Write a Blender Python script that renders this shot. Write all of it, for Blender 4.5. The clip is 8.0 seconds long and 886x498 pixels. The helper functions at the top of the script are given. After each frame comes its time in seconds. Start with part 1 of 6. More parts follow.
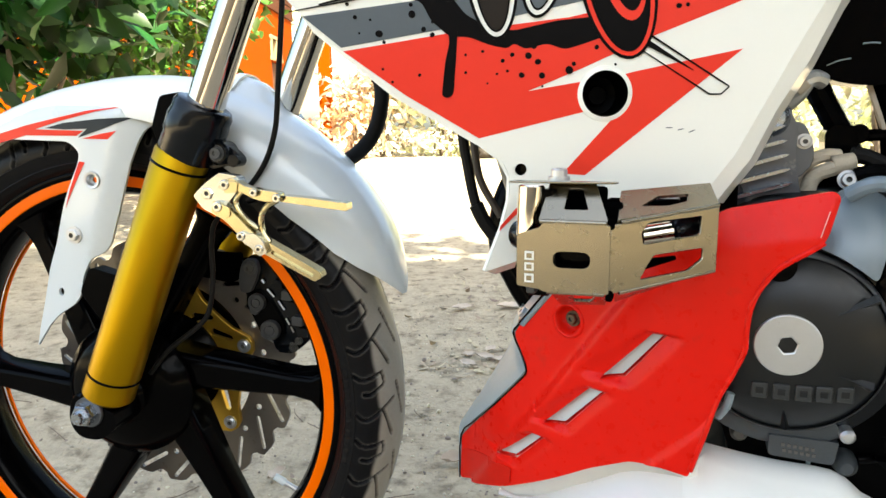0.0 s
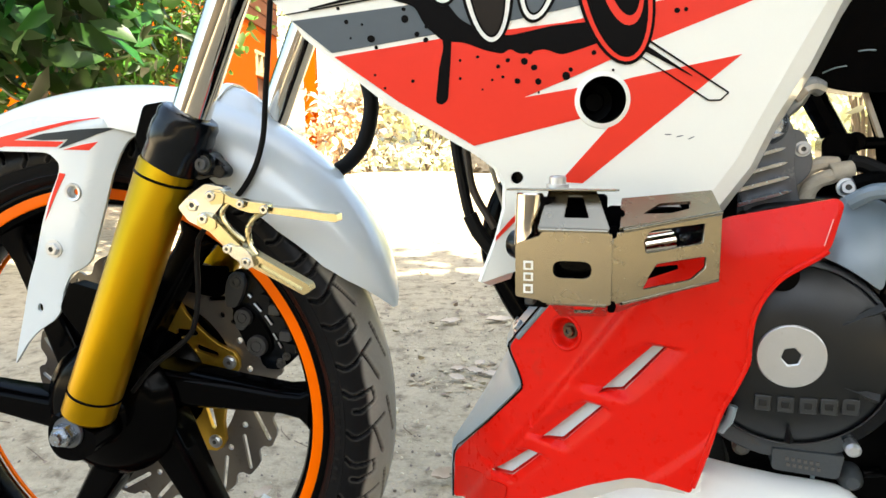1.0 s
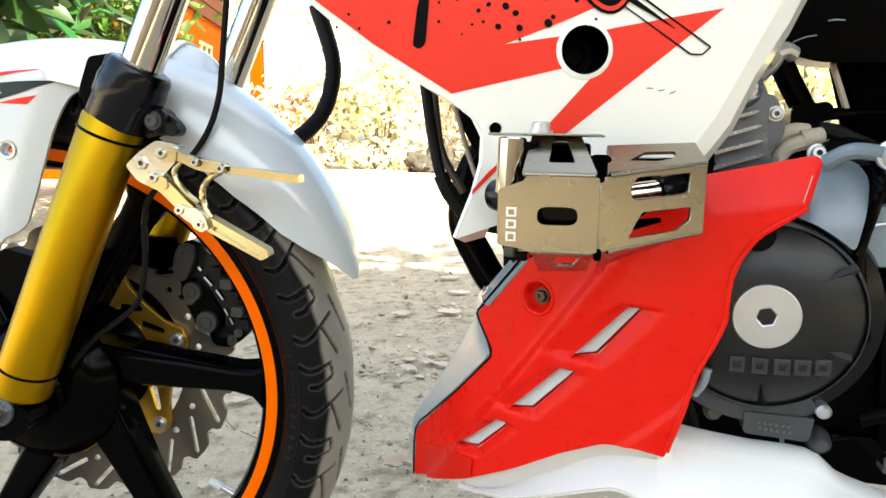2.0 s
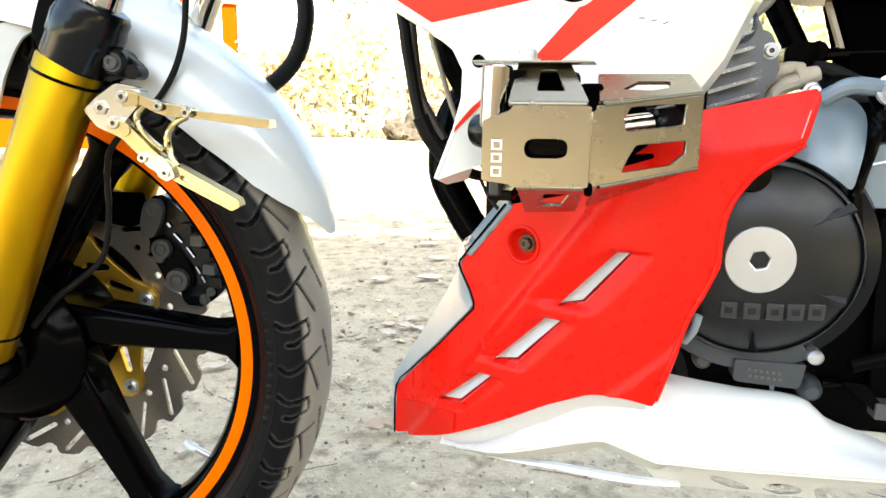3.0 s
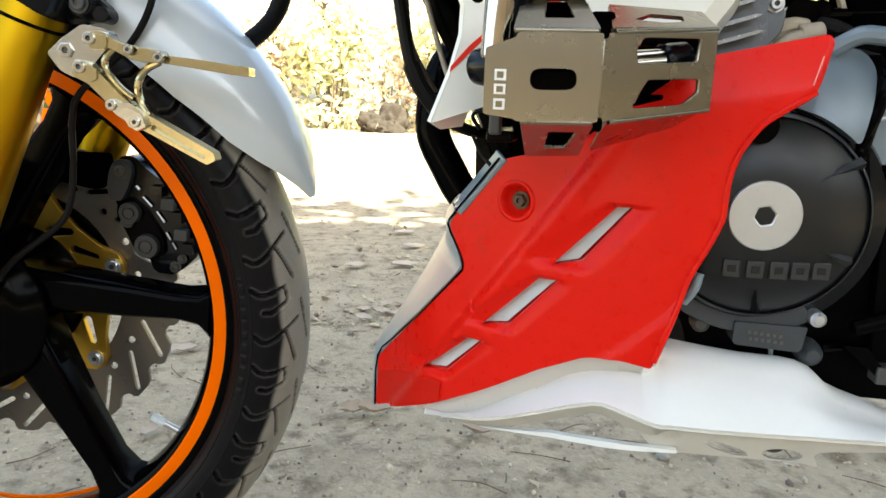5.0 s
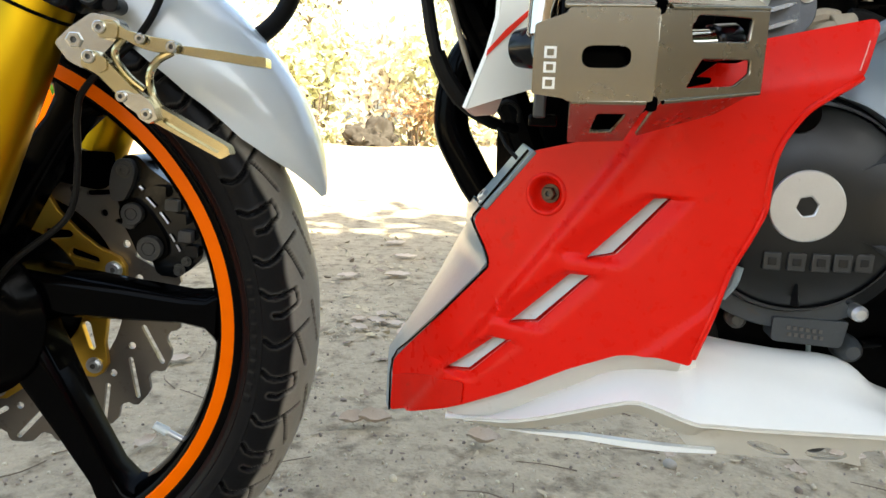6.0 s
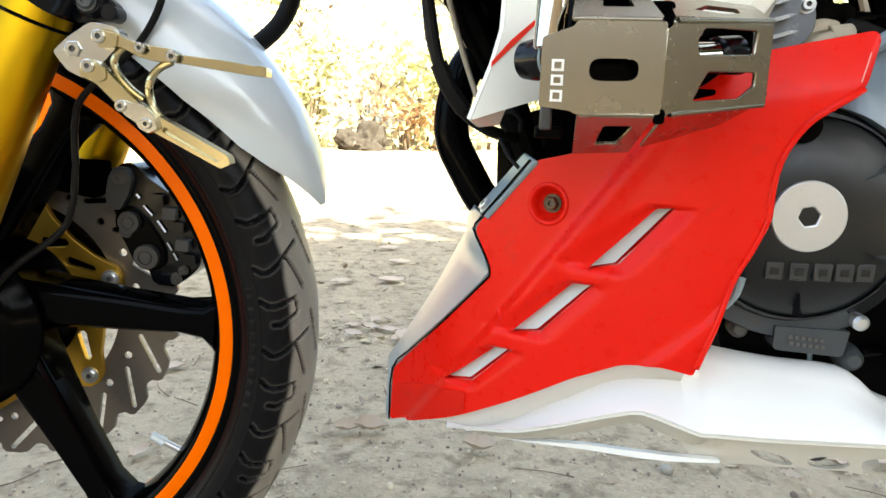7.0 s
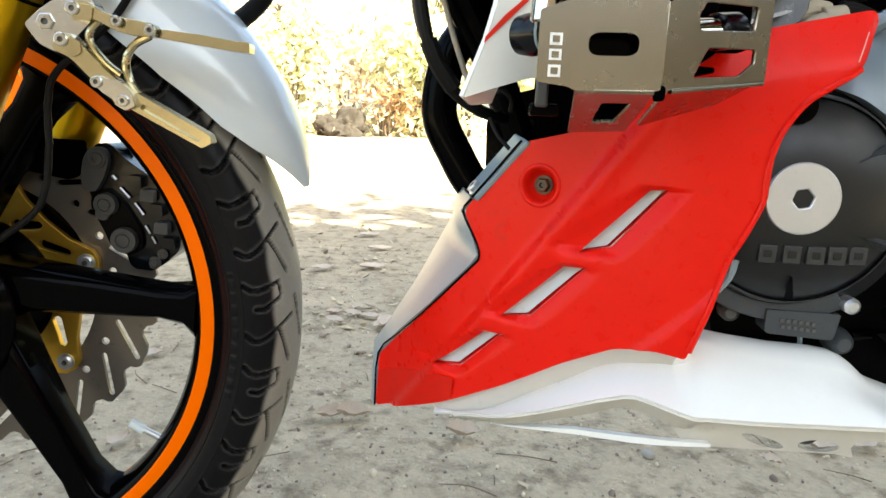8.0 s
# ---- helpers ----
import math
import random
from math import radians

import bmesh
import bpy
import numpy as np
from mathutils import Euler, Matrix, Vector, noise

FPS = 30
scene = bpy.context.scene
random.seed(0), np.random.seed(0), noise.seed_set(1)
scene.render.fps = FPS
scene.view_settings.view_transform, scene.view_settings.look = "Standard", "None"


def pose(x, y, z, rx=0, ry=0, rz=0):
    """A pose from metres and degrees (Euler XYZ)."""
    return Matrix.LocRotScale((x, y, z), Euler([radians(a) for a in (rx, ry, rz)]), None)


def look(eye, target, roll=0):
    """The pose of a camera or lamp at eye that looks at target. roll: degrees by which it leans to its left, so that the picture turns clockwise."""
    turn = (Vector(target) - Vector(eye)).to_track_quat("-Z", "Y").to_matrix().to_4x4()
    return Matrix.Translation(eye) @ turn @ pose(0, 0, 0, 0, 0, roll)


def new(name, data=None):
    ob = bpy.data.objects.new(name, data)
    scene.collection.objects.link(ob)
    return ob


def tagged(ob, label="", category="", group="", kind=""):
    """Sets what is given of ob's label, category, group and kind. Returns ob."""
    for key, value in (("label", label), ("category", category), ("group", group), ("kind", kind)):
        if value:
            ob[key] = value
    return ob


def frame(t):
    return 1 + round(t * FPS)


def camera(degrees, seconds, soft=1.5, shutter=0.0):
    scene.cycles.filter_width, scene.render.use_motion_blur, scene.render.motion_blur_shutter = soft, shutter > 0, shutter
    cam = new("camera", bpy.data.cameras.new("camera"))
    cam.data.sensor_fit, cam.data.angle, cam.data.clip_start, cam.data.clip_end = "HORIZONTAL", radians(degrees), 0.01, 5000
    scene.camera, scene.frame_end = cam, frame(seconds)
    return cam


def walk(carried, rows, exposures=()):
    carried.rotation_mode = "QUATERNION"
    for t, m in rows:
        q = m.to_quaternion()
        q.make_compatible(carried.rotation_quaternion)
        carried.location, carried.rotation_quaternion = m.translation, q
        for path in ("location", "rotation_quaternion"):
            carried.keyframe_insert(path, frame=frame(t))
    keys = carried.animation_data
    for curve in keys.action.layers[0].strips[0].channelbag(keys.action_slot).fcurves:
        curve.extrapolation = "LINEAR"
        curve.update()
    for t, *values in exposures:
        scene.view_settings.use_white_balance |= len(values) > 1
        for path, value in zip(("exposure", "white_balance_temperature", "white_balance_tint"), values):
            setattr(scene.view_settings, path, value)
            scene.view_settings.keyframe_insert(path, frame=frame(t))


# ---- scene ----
cam = camera(66.6, 8.0)
PATH = [
    (0, (0.0167, 0.0510, 0.5543), (-0.0542, 2.0179, 0.1991), -0.69),
    (0.5, (0.0136, 0.0559, 0.5566), (-0.0279, 2.0304, 0.2412), -0.64),
    (1, (0.0112, 0.0628, 0.5499), (-0.0183, 2.0379, 0.2368), -0.80),
    (1.2, (0.0084, 0.0651, 0.5456), (-0.0143, 2.0415, 0.2396), -0.25),
    (2.3, (-0.0073, 0.0855, 0.5113), (0.1642, 2.0529, 0.1950), 0.95),
    (2.5, (-0.0076, 0.0913, 0.5076), (0.1713, 2.0559, 0.1785), 1.03),
    (3, (-0.0042, 0.0958, 0.5015), (0.1865, 2.0466, 0.1038), 0.74),
    (3.5, (-0.0017, 0.1035, 0.4878), (0.2199, 2.0408, 0.0429), 1.29),
    (4, (-0.0022, 0.1054, 0.4843), (0.2297, 2.0423, 0.0434), 1.48),
    (4.5, (-0.0049, 0.1074, 0.4804), (0.2423, 2.0448, 0.0496), 1.87),
    (6, (-0.0355, 0.1296, 0.4580), (0.2809, 2.0697, 0.0894), 2.20),
    (6.5, (-0.0429, 0.1320, 0.4554), (0.2770, 2.0731, 0.0947), 2.38),
    (7, (-0.0420, 0.1320, 0.4612), (0.2995, 2.0701, 0.1051), 2.19),
    (7.5, (-0.0401, 0.1332, 0.4635), (0.3477, 2.0593, 0.0900), 2.90),
    (8, (-0.0460, 0.1410, 0.4565), (0.3550, 2.0610, 0.0659), 2.66),
]
EXPOSURES = [(0, 2.62), (1.0, 2.70), (2.5, 3.04), (3.0, 3.32), (3.5, 3.04), (4.0, 2.80), (4.5, 2.62), (6, 2.50), (6.5, 2.80), (7, 2.80), (7.5, 2.80), (8, 2.69)]
walk(cam, [(t, look(eye, target, roll)) for t, eye, target, roll in PATH], [(t, e, 7350, 3) for t, e in EXPOSURES])

# ---- light: open shade under an added unseen tree, the yard behind in full sun ----
SUN_ELEV, SUN_TURN = radians(56), radians(-28)  # turn: from straight behind the camera towards its right
sun_dir = Vector((-math.sin(SUN_TURN) * math.cos(SUN_ELEV), -math.cos(SUN_TURN) * math.cos(SUN_ELEV), math.sin(SUN_ELEV)))
world = bpy.data.worlds.new("sky")
scene.world = world
world.use_nodes = True
wn = world.node_tree.nodes
sky = wn.new("ShaderNodeTexSky")
sky.sky_type, sky.sun_disc = "NISHITA", False
sky.sun_elevation, sky.sun_rotation = SUN_ELEV, math.atan2(sun_dir.x, sun_dir.y)
sky.air_density, sky.dust_density = 1.0, 3.0
world.node_tree.links.new(sky.outputs[0], wn["Background"].inputs[0])
wn["Background"].inputs[1].default_value = 0.12
lamp = bpy.data.lights.new("sun", "SUN")
lamp.energy, lamp.angle, lamp.color = 5.0, radians(0.6), (1.0, 0.95, 0.86)
sun = new("sun", lamp)
sun.matrix_world = look(sun_dir * 30, (0, 0, 0))


# ---- materials ----
def mat(name, color, rough=0.5, metal=0.0, var=0.12, scale=30.0, bump=0.0, bump_scale=200.0, coat=0.0, color2=None, wear=0.0,
        rough_var=0.1, spec=0.5, island=0.0, translucent=0.0, stretch=None, relief=0.002, dust=None):
    """A principled surface: colour and roughness broken up by two sizes of noise, fine relief, dust or wear of a second colour."""
    m = bpy.data.materials.new(name)
    m.use_nodes = True
    nt = m.node_tree
    n, l = nt.nodes, nt.links
    p = n["Principled BSDF"]
    tc = n.new("ShaderNodeTexCoord")
    src = tc.outputs["Object"]
    if stretch:
        mp = n.new("ShaderNodeMapping")
        mp.inputs["Scale"].default_value = stretch
        l.new(src, mp.inputs[0])
        src = mp.outputs[0]
    big, small = n.new("ShaderNodeTexNoise"), n.new("ShaderNodeTexNoise")
    big.inputs["Scale"].default_value, big.inputs["Detail"].default_value = scale, 4
    small.inputs["Scale"].default_value, small.inputs["Detail"].default_value = scale * 9, 3
    l.new(src, big.inputs[0]), l.new(src, small.inputs[0])
    c = Vector(color)
    ramp = n.new("ShaderNodeMix")
    ramp.data_type = "RGBA"
    ramp.inputs[6].default_value = (*[max(0, v * (1 - var)) for v in c], 1)
    ramp.inputs[7].default_value = (*[min(1, v * (1 + var)) for v in c], 1)
    mean = n.new("ShaderNodeMath")
    mean.operation = "MULTIPLY_ADD"
    l.new(big.outputs[0], mean.inputs[0])
    mean.inputs[1].default_value = 0.6
    half = n.new("ShaderNodeMath")
    half.operation = "MULTIPLY"
    half.inputs[1].default_value = 0.4
    l.new(small.outputs[0], half.inputs[0]), l.new(half.outputs[0], mean.inputs[2])
    l.new(mean.outputs[0], ramp.inputs[0])
    out = ramp.outputs[2]
    if island:
        geo, hsv = n.new("ShaderNodeNewGeometry"), n.new("ShaderNodeHueSaturation")
        mr, mh = n.new("ShaderNodeMapRange"), n.new("ShaderNodeMapRange")
        mr.inputs[3].default_value, mr.inputs[4].default_value = 1 - island, 1 + island
        mh.inputs[3].default_value, mh.inputs[4].default_value = 0.5 - island * 0.06, 0.5 + island * 0.05
        l.new(geo.outputs["Random Per Island"], mr.inputs[0]), l.new(mr.outputs[0], hsv.inputs["Value"])
        l.new(geo.outputs["Random Per Island"], mh.inputs[0]), l.new(mh.outputs[0], hsv.inputs["Hue"])
        l.new(out, hsv.inputs["Color"])
        out = hsv.outputs[0]
    if color2 is not None:
        mix, cut, spots = n.new("ShaderNodeMix"), n.new("ShaderNodeMapRange"), n.new("ShaderNodeTexNoise")
        mix.data_type = "RGBA"
        spots.inputs["Scale"].default_value, spots.inputs["Detail"].default_value, spots.inputs["Roughness"].default_value = scale * 2.3, 8, 0.65
        l.new(src, spots.inputs[0])
        cut.inputs[1].default_value, cut.inputs[2].default_value = 0.62 - wear * 0.35, 0.80 - wear * 0.35
        l.new(spots.outputs[0], cut.inputs[0]), l.new(cut.outputs[0], mix.inputs[0])
        l.new(out, mix.inputs[6])
        mix.inputs[7].default_value = (*color2, 1)
        out = mix.outputs[2]
    if dust is not None:
        lay, coat_of = n.new("ShaderNodeMix"), n.new("ShaderNodeAttribute")
        lay.data_type = "RGBA"
        coat_of.attribute_name = "dust"
        grain = n.new("ShaderNodeMix")
        grain.data_type = "RGBA"
        grain.inputs[6].default_value, grain.inputs[7].default_value = (*[v * 0.75 for v in dust], 1), (*[v * 1.2 for v in dust], 1)
        l.new(mean.outputs[0], grain.inputs[0])
        l.new(coat_of.outputs["Fac"], lay.inputs[0]), l.new(out, lay.inputs[6]), l.new(grain.outputs[2], lay.inputs[7])
        out = lay.outputs[2]
    l.new(out, p.inputs["Base Color"])
    rr = n.new("ShaderNodeMapRange")
    rr.inputs[3].default_value, rr.inputs[4].default_value = max(0.02, rough - rough_var), min(1, rough + rough_var)
    l.new(small.outputs[0], rr.inputs[0]), l.new(rr.outputs[0], p.inputs["Roughness"])
    p.inputs["Metallic"].default_value = metal
    p.inputs["Specular IOR Level"].default_value = spec
    p.inputs["Coat Weight"].default_value = coat
    p.inputs["Coat Roughness"].default_value = 0.06
    if bump:
        bn, bt = n.new("ShaderNodeBump"), n.new("ShaderNodeTexNoise")
        bt.inputs["Scale"].default_value, bt.inputs["Detail"].default_value = bump_scale, 5
        l.new(src, bt.inputs[0]), l.new(bt.outputs[0], bn.inputs["Height"])
        bn.inputs["Strength"].default_value, bn.inputs["Distance"].default_value = bump, relief
        l.new(bn.outputs[0], p.inputs["Normal"])
    if translucent:
        tr, ms = n.new("ShaderNodeBsdfTranslucent"), n.new("ShaderNodeMixShader")
        l.new(out, tr.inputs[0])
        ms.inputs[0].default_value = translucent
        l.new(p.outputs[0], ms.inputs[1]), l.new(tr.outputs[0], ms.inputs[2])
        l.new(ms.outputs[0], n["Material Output"].inputs[0])
    return m


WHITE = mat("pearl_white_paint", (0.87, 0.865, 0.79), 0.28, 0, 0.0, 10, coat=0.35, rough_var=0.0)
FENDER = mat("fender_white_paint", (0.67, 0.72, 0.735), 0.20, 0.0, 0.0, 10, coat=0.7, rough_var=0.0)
# the pan's white darkened to cream for its faces in shade
PANBAND = mat("shaded_pan_plastic", (0.62, 0.59, 0.52), 0.45, 0, 0.08, 18, 0.02, 200, color2=(0.44, 0.40, 0.33), wear=0.02, spec=0.3)
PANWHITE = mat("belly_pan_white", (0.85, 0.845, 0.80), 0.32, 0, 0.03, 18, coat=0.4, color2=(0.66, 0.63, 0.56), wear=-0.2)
RED = mat("red_plastic", (0.74, 0.0092, 0.0050), 0.30, 0, 0.06, 16, 0.015, 60, spec=0.17, color2=(0.56, 0.032, 0.016), wear=-0.04)
REDFILM = mat("red_film", (0.82, 0.036, 0.018), 0.36, 0, 0.05, 20, spec=0.25)
GREYFILM = mat("grey_film", (0.100, 0.118, 0.132), 0.4, 0, 0.08, 40, spec=0.2)
WHITEFILM = mat("white_film", (0.82, 0.81, 0.76), 0.36, 0, 0.04, 30, coat=0.3)
SCUFFED = mat("scuffed_red_plastic", (0.86, 0.36, 0.30), 0.6, 0, 0.3, 300)
TOEDIRT = mat("dirty_red_plastic", (0.64, 0.010, 0.005), 0.36, 0, 0.15, 40, 0.03, 200, color2=(0.40, 0.040, 0.018), wear=0.03, spec=0.2)
BLACKFILM = mat("black_film", (0.004, 0.0035, 0.0035), 0.4, 0, 0.2, 40, spec=0.05)
BROWNFILM = mat("dark_brown_film", (0.022, 0.017, 0.013), 0.4, 0, 0.2, 40, spec=0.1)
ORANGE = mat("orange_rim_tape", (0.98, 0.145, 0.001), 0.40, 0, 0.06, 30, spec=0.10)
GOLD = mat("gold_anodised_sleeve", (0.47, 0.270, 0.008), 0.36, 0.95, 0.06, 10, 0.01, 300, stretch=(1, 1, 0.2))
CHAMPAGNE = mat("champagne_machined_metal", (0.52, 0.455, 0.28), 0.20, 1.0, 0.06, 30, rough_var=0.05)
SILVER = mat("bright_machined_plate", (0.56, 0.56, 0.53), 0.20, 1.0, 0.06, 40, 0.03, 300, rough_var=0.05)
CARRIERGOLD = mat("gold_carrier", (0.70, 0.42, 0.06), 0.35, 0.85, 0.08, 40)
CHROME = mat("chrome", (0.68, 0.63, 0.56), 0.06, 1.0, 0.03, 30, rough_var=0.03)
STEEL = mat("brushed_steel", (0.300, 0.268, 0.205), 0.27, 1.0, 0.04, 14, 0.008, 500, rough_var=0.015)
DISC = mat("disc_steel", (0.190, 0.170, 0.145), 0.34, 0.70, 0.12, 40, 0.03, 600, color2=(0.085, 0.062, 0.040), wear=0.06)
BRIGHT = mat("bright_aluminium", (0.61, 0.625, 0.64), 0.36, 0.85, 0.08, 80, 0.02, 700, color2=(0.46, 0.45, 0.43), wear=0.0, rough_var=0.06)
CAST = mat("cast_aluminium", (0.52, 0.52, 0.50), 0.36, 0.75, 0.14, 50, 0.15, 500, color2=(0.26, 0.24, 0.20), wear=0.06)
FINMETAL = mat("bright_cast_metal", (0.43, 0.465, 0.51), 0.26, 0.95, 0.15, 60, 0.05, 300, color2=(0.14, 0.145, 0.15), wear=0.04, rough_var=0.05)
DULLMETAL = mat("dull_cast_metal", (0.130, 0.140, 0.155), 0.36, 0.75, 0.2, 50, 0.10, 350, color2=(0.30, 0.31, 0.32), wear=0.02)
FADED = mat("faded_cast_mark", (0.098, 0.094, 0.084), 0.6, 0.2, 0.1, 60)
BLACK = mat("satin_black_paint", (0.0010, 0.0010, 0.0012), 0.15, 0, 0.25, 40, 0.03, 300, spec=0.05, rough_var=0.05)
GLOSS = mat("glossy_black_plastic", (0.003, 0.0042, 0.006), 0.18, 0, 0.2, 40, 0.03, 250, spec=0.28)
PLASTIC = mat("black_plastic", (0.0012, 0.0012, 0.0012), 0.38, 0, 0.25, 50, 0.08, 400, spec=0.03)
RUBBER = mat("tyre_rubber", (0.0046, 0.0046, 0.0054), 0.34, 0, 0.3, 40, 0.12, 350, color2=(0.012, 0.011, 0.010), wear=0.0, spec=0.13, dust=(0.270, 0.245, 0.205))
COVER = mat("charcoal_cover_paint", (0.0048, 0.0058, 0.0066), 0.36, 0.0, 0.10, 25, 0.03, 900, spec=0.42)
COVERBLUE = mat("blue_grey_case_paint", (0.155, 0.200, 0.235), 0.36, 0.1, 0.06, 25, 0.01, 700, spec=0.8, rough_var=0.03)
LETTER = mat("worn_raised_letter", (0.028, 0.030, 0.031), 0.34, 0.1, 0.2, 90, 0.1, 600)
TAN = mat("tan_dusty_hose", (0.44, 0.38, 0.29), 0.6, 0, 0.22, 60, 0.4, 300)
HOSE = mat("black_hose", (0.0055, 0.0052, 0.0050), 0.5, 0, 0.2, 40, 0.1, 200, spec=0.15)
BROWNHOSE = mat("brown_black_hose", (0.050, 0.035, 0.024), 0.55, 0, 0.2, 40)
INSERT = mat("pale_grey_insert", (0.58, 0.635, 0.640), 0.5, 0, 0.05, 60, 0.05, 200, color2=(0.36, 0.35, 0.32), wear=0.0)
GREYTRIM = mat("silver_grey_trim", (0.245, 0.315, 0.345), 0.34, 0.1, 0.08, 40, 0.03, 200)
RUST = mat("rusty_screw", (0.11, 0.075, 0.048), 0.5, 0.8, 0.3, 200, 0.2, 700)
SOIL = mat("dry_soil", (0.455, 0.380, 0.270), 0.95, 0, 0.50, 9, 1.0, 130, color2=(0.200, 0.163, 0.113), wear=0.34, spec=0.1, relief=0.009)
PEBBLE = mat("pebbles", (0.42, 0.36, 0.28), 0.9, 0, 0.2, 60, 0.2, 200, island=0.55)
DRYLEAF = mat("dry_leaf", (0.52, 0.425, 0.33), 0.7, 0, 0.2, 40, 0.2, 200, color2=(0.20, 0.12, 0.07), wear=0.04)
LITTER = mat("pale_leaf_litter", (0.40, 0.32, 0.22), 0.8, 0, 0.2, 40, island=0.45)
TWIG = mat("dry_twig", (0.16, 0.115, 0.08), 0.9, 0, 0.25, 60, 0.3, 200)
GREENLEAF = mat("glossy_green_leaf", (0.018, 0.054, 0.008), 0.42, 0, 0.2, 8, island=0.7, translucent=0.3, spec=0.3)
SUNLEAF = mat("light_green_leaf", (0.060, 0.120, 0.016), 0.45, 0, 0.2, 8, island=0.75, translucent=0.35, spec=0.25)
# the next two leaf colours are paled to carry the sun's glare
HEDGELEAF = mat("glare_paled_hedge_leaf", (0.66, 0.67, 0.43), 0.6, 0, 0.25, 3, island=0.55, translucent=0.35)
PINKLEAF = mat("glare_paled_pink_leaf", (0.78, 0.71, 0.60), 0.6, 0, 0.25, 3, island=0.45, translucent=0.35)
CROTON = mat("pale_orange_leaf", (0.56, 0.38, 0.22), 0.5, 0, 0.25, 3, island=0.4, translucent=0.3)
BARK = mat("bark", (0.15, 0.115, 0.085), 0.9, 0, 0.3, 12, 0.8, 40)
# house orange and brown set darker in the paint, in place of shade
WALLPAINT = mat("darkened_orange_plaster", (0.255, 0.040, 0.0008), 0.85, 0, 0.10, 1.2, 0.3, 60, spec=0.04)
EAVE = mat("darkened_brown_boards", (0.075, 0.024, 0.010), 0.7, 0, 0.2, 4, 0.2, 40, spec=0.1)
ROOFTILE = mat("clay_roof", (0.30, 0.12, 0.07), 0.85, 0, 0.2, 6, 0.3, 30)
DOORWOOD = mat("dark_door_wood", (0.075, 0.030, 0.014), 0.6, 0, 0.2, 5, 0.2, 40)
FRAMEPAINT = mat("cream_frame_paint", (0.30, 0.22, 0.12), 0.6, 0, 0.1, 5)
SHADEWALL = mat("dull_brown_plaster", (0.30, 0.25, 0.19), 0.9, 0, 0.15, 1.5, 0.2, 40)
PANE = mat("dark_pane", (0.03, 0.03, 0.035), 0.1, 0, 0.1, 5)
PALESTONE = mat("pale_stone", (0.36, 0.34, 0.30), 0.8, 0, 0.2, 120, 0.3, 400)
STONE = mat("dark_brown_rock", (0.036, 0.029, 0.021), 0.95, 0, 0.5, 3, 1.0, 12, color2=(0.02, 0.017, 0.012), wear=0.12)


GREYPISTON = mat("dull_grey_piston", (0.066, 0.068, 0.070), 0.42, 0.4, 0.15, 60, 0.1, 300)


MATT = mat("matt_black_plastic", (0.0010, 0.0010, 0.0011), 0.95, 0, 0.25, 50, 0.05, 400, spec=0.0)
SUMPGREY = mat("stained_blue_grey_casting", (0.054, 0.061, 0.066), 0.42, 0.2, 0.2, 50, 0.12, 400, color2=(0.075, 0.052, 0.034), wear=0.06, spec=0.4)
GRIMY = mat("grimy_cast_metal", (0.082, 0.079, 0.070), 0.5, 0.3, 0.25, 60, 0.3, 400, color2=(0.035, 0.029, 0.022), wear=0.12)
NAVY = mat("dark_navy_film", (0.016, 0.024, 0.030), 0.4, 0, 0.1, 40, spec=0.3)


# ---- mesh helpers ----
PLACE = Matrix()  # how the parts that follow are set into their thing


def finish(bm, crease=35):
    bmesh.ops.recalc_face_normals(bm, faces=bm.faces[:])
    limit = radians(crease)
    for f in bm.faces:
        f.smooth = True
    for e in bm.edges:
        if len(e.link_faces) == 2 and e.calc_face_angle(0) > limit:
            e.smooth = False


def part(name, bm, material, parent=None, label="", bevel=0.0, crease=35):
    """Links a bmesh as one mesh object under a thing or a part."""
    bmesh.ops.transform(bm, matrix=PLACE, verts=bm.verts[:])
    finish(bm, crease)
    me = bpy.data.meshes.new(name)
    bm.to_mesh(me)
    bm.free()
    for m in material if isinstance(material, (list, tuple)) else [material]:
        me.materials.append(m)
    ob = new(name, me)
    if parent is not None:
        ob.parent = parent
    if label:
        tagged(ob, label)
    if bevel:
        b = ob.modifiers.new("bevel", "BEVEL")
        b.width, b.segments, b.limit_method, b.angle_limit = bevel, 2, "ANGLE", radians(40)
    return ob


def fillet(pts, r, n=3):
    """A closed outline with each corner rounded; a point may carry a radius of its own."""
    out = []
    k = len(pts)
    for i, p in enumerate(pts):
        rad = p[2] if len(p) > 2 else r
        a, b, c = Vector(pts[i - 1][:2]), Vector(p[:2]), Vector(pts[(i + 1) % k][:2])
        d1, d2 = a - b, c - b
        cut = min(rad, d1.length * 0.45, d2.length * 0.45)
        if cut < 1e-5:
            out.append(b)
            continue
        s, e = b + d1.normalized() * cut, b + d2.normalized() * cut
        for j in range(n + 1):
            t = j / n
            out.append((1 - t) ** 2 * s + 2 * t * (1 - t) * b + t * t * e)
    return out


def oval(cx, cy, rx, ry, n=20, turn=0.0):
    ct, st = math.cos(turn), math.sin(turn)
    return [(cx + rx * math.cos(a) * ct - ry * math.sin(a) * st, cy + rx * math.cos(a) * st + ry * math.sin(a) * ct)
            for a in [2 * math.pi * i / n for i in range(n)]]


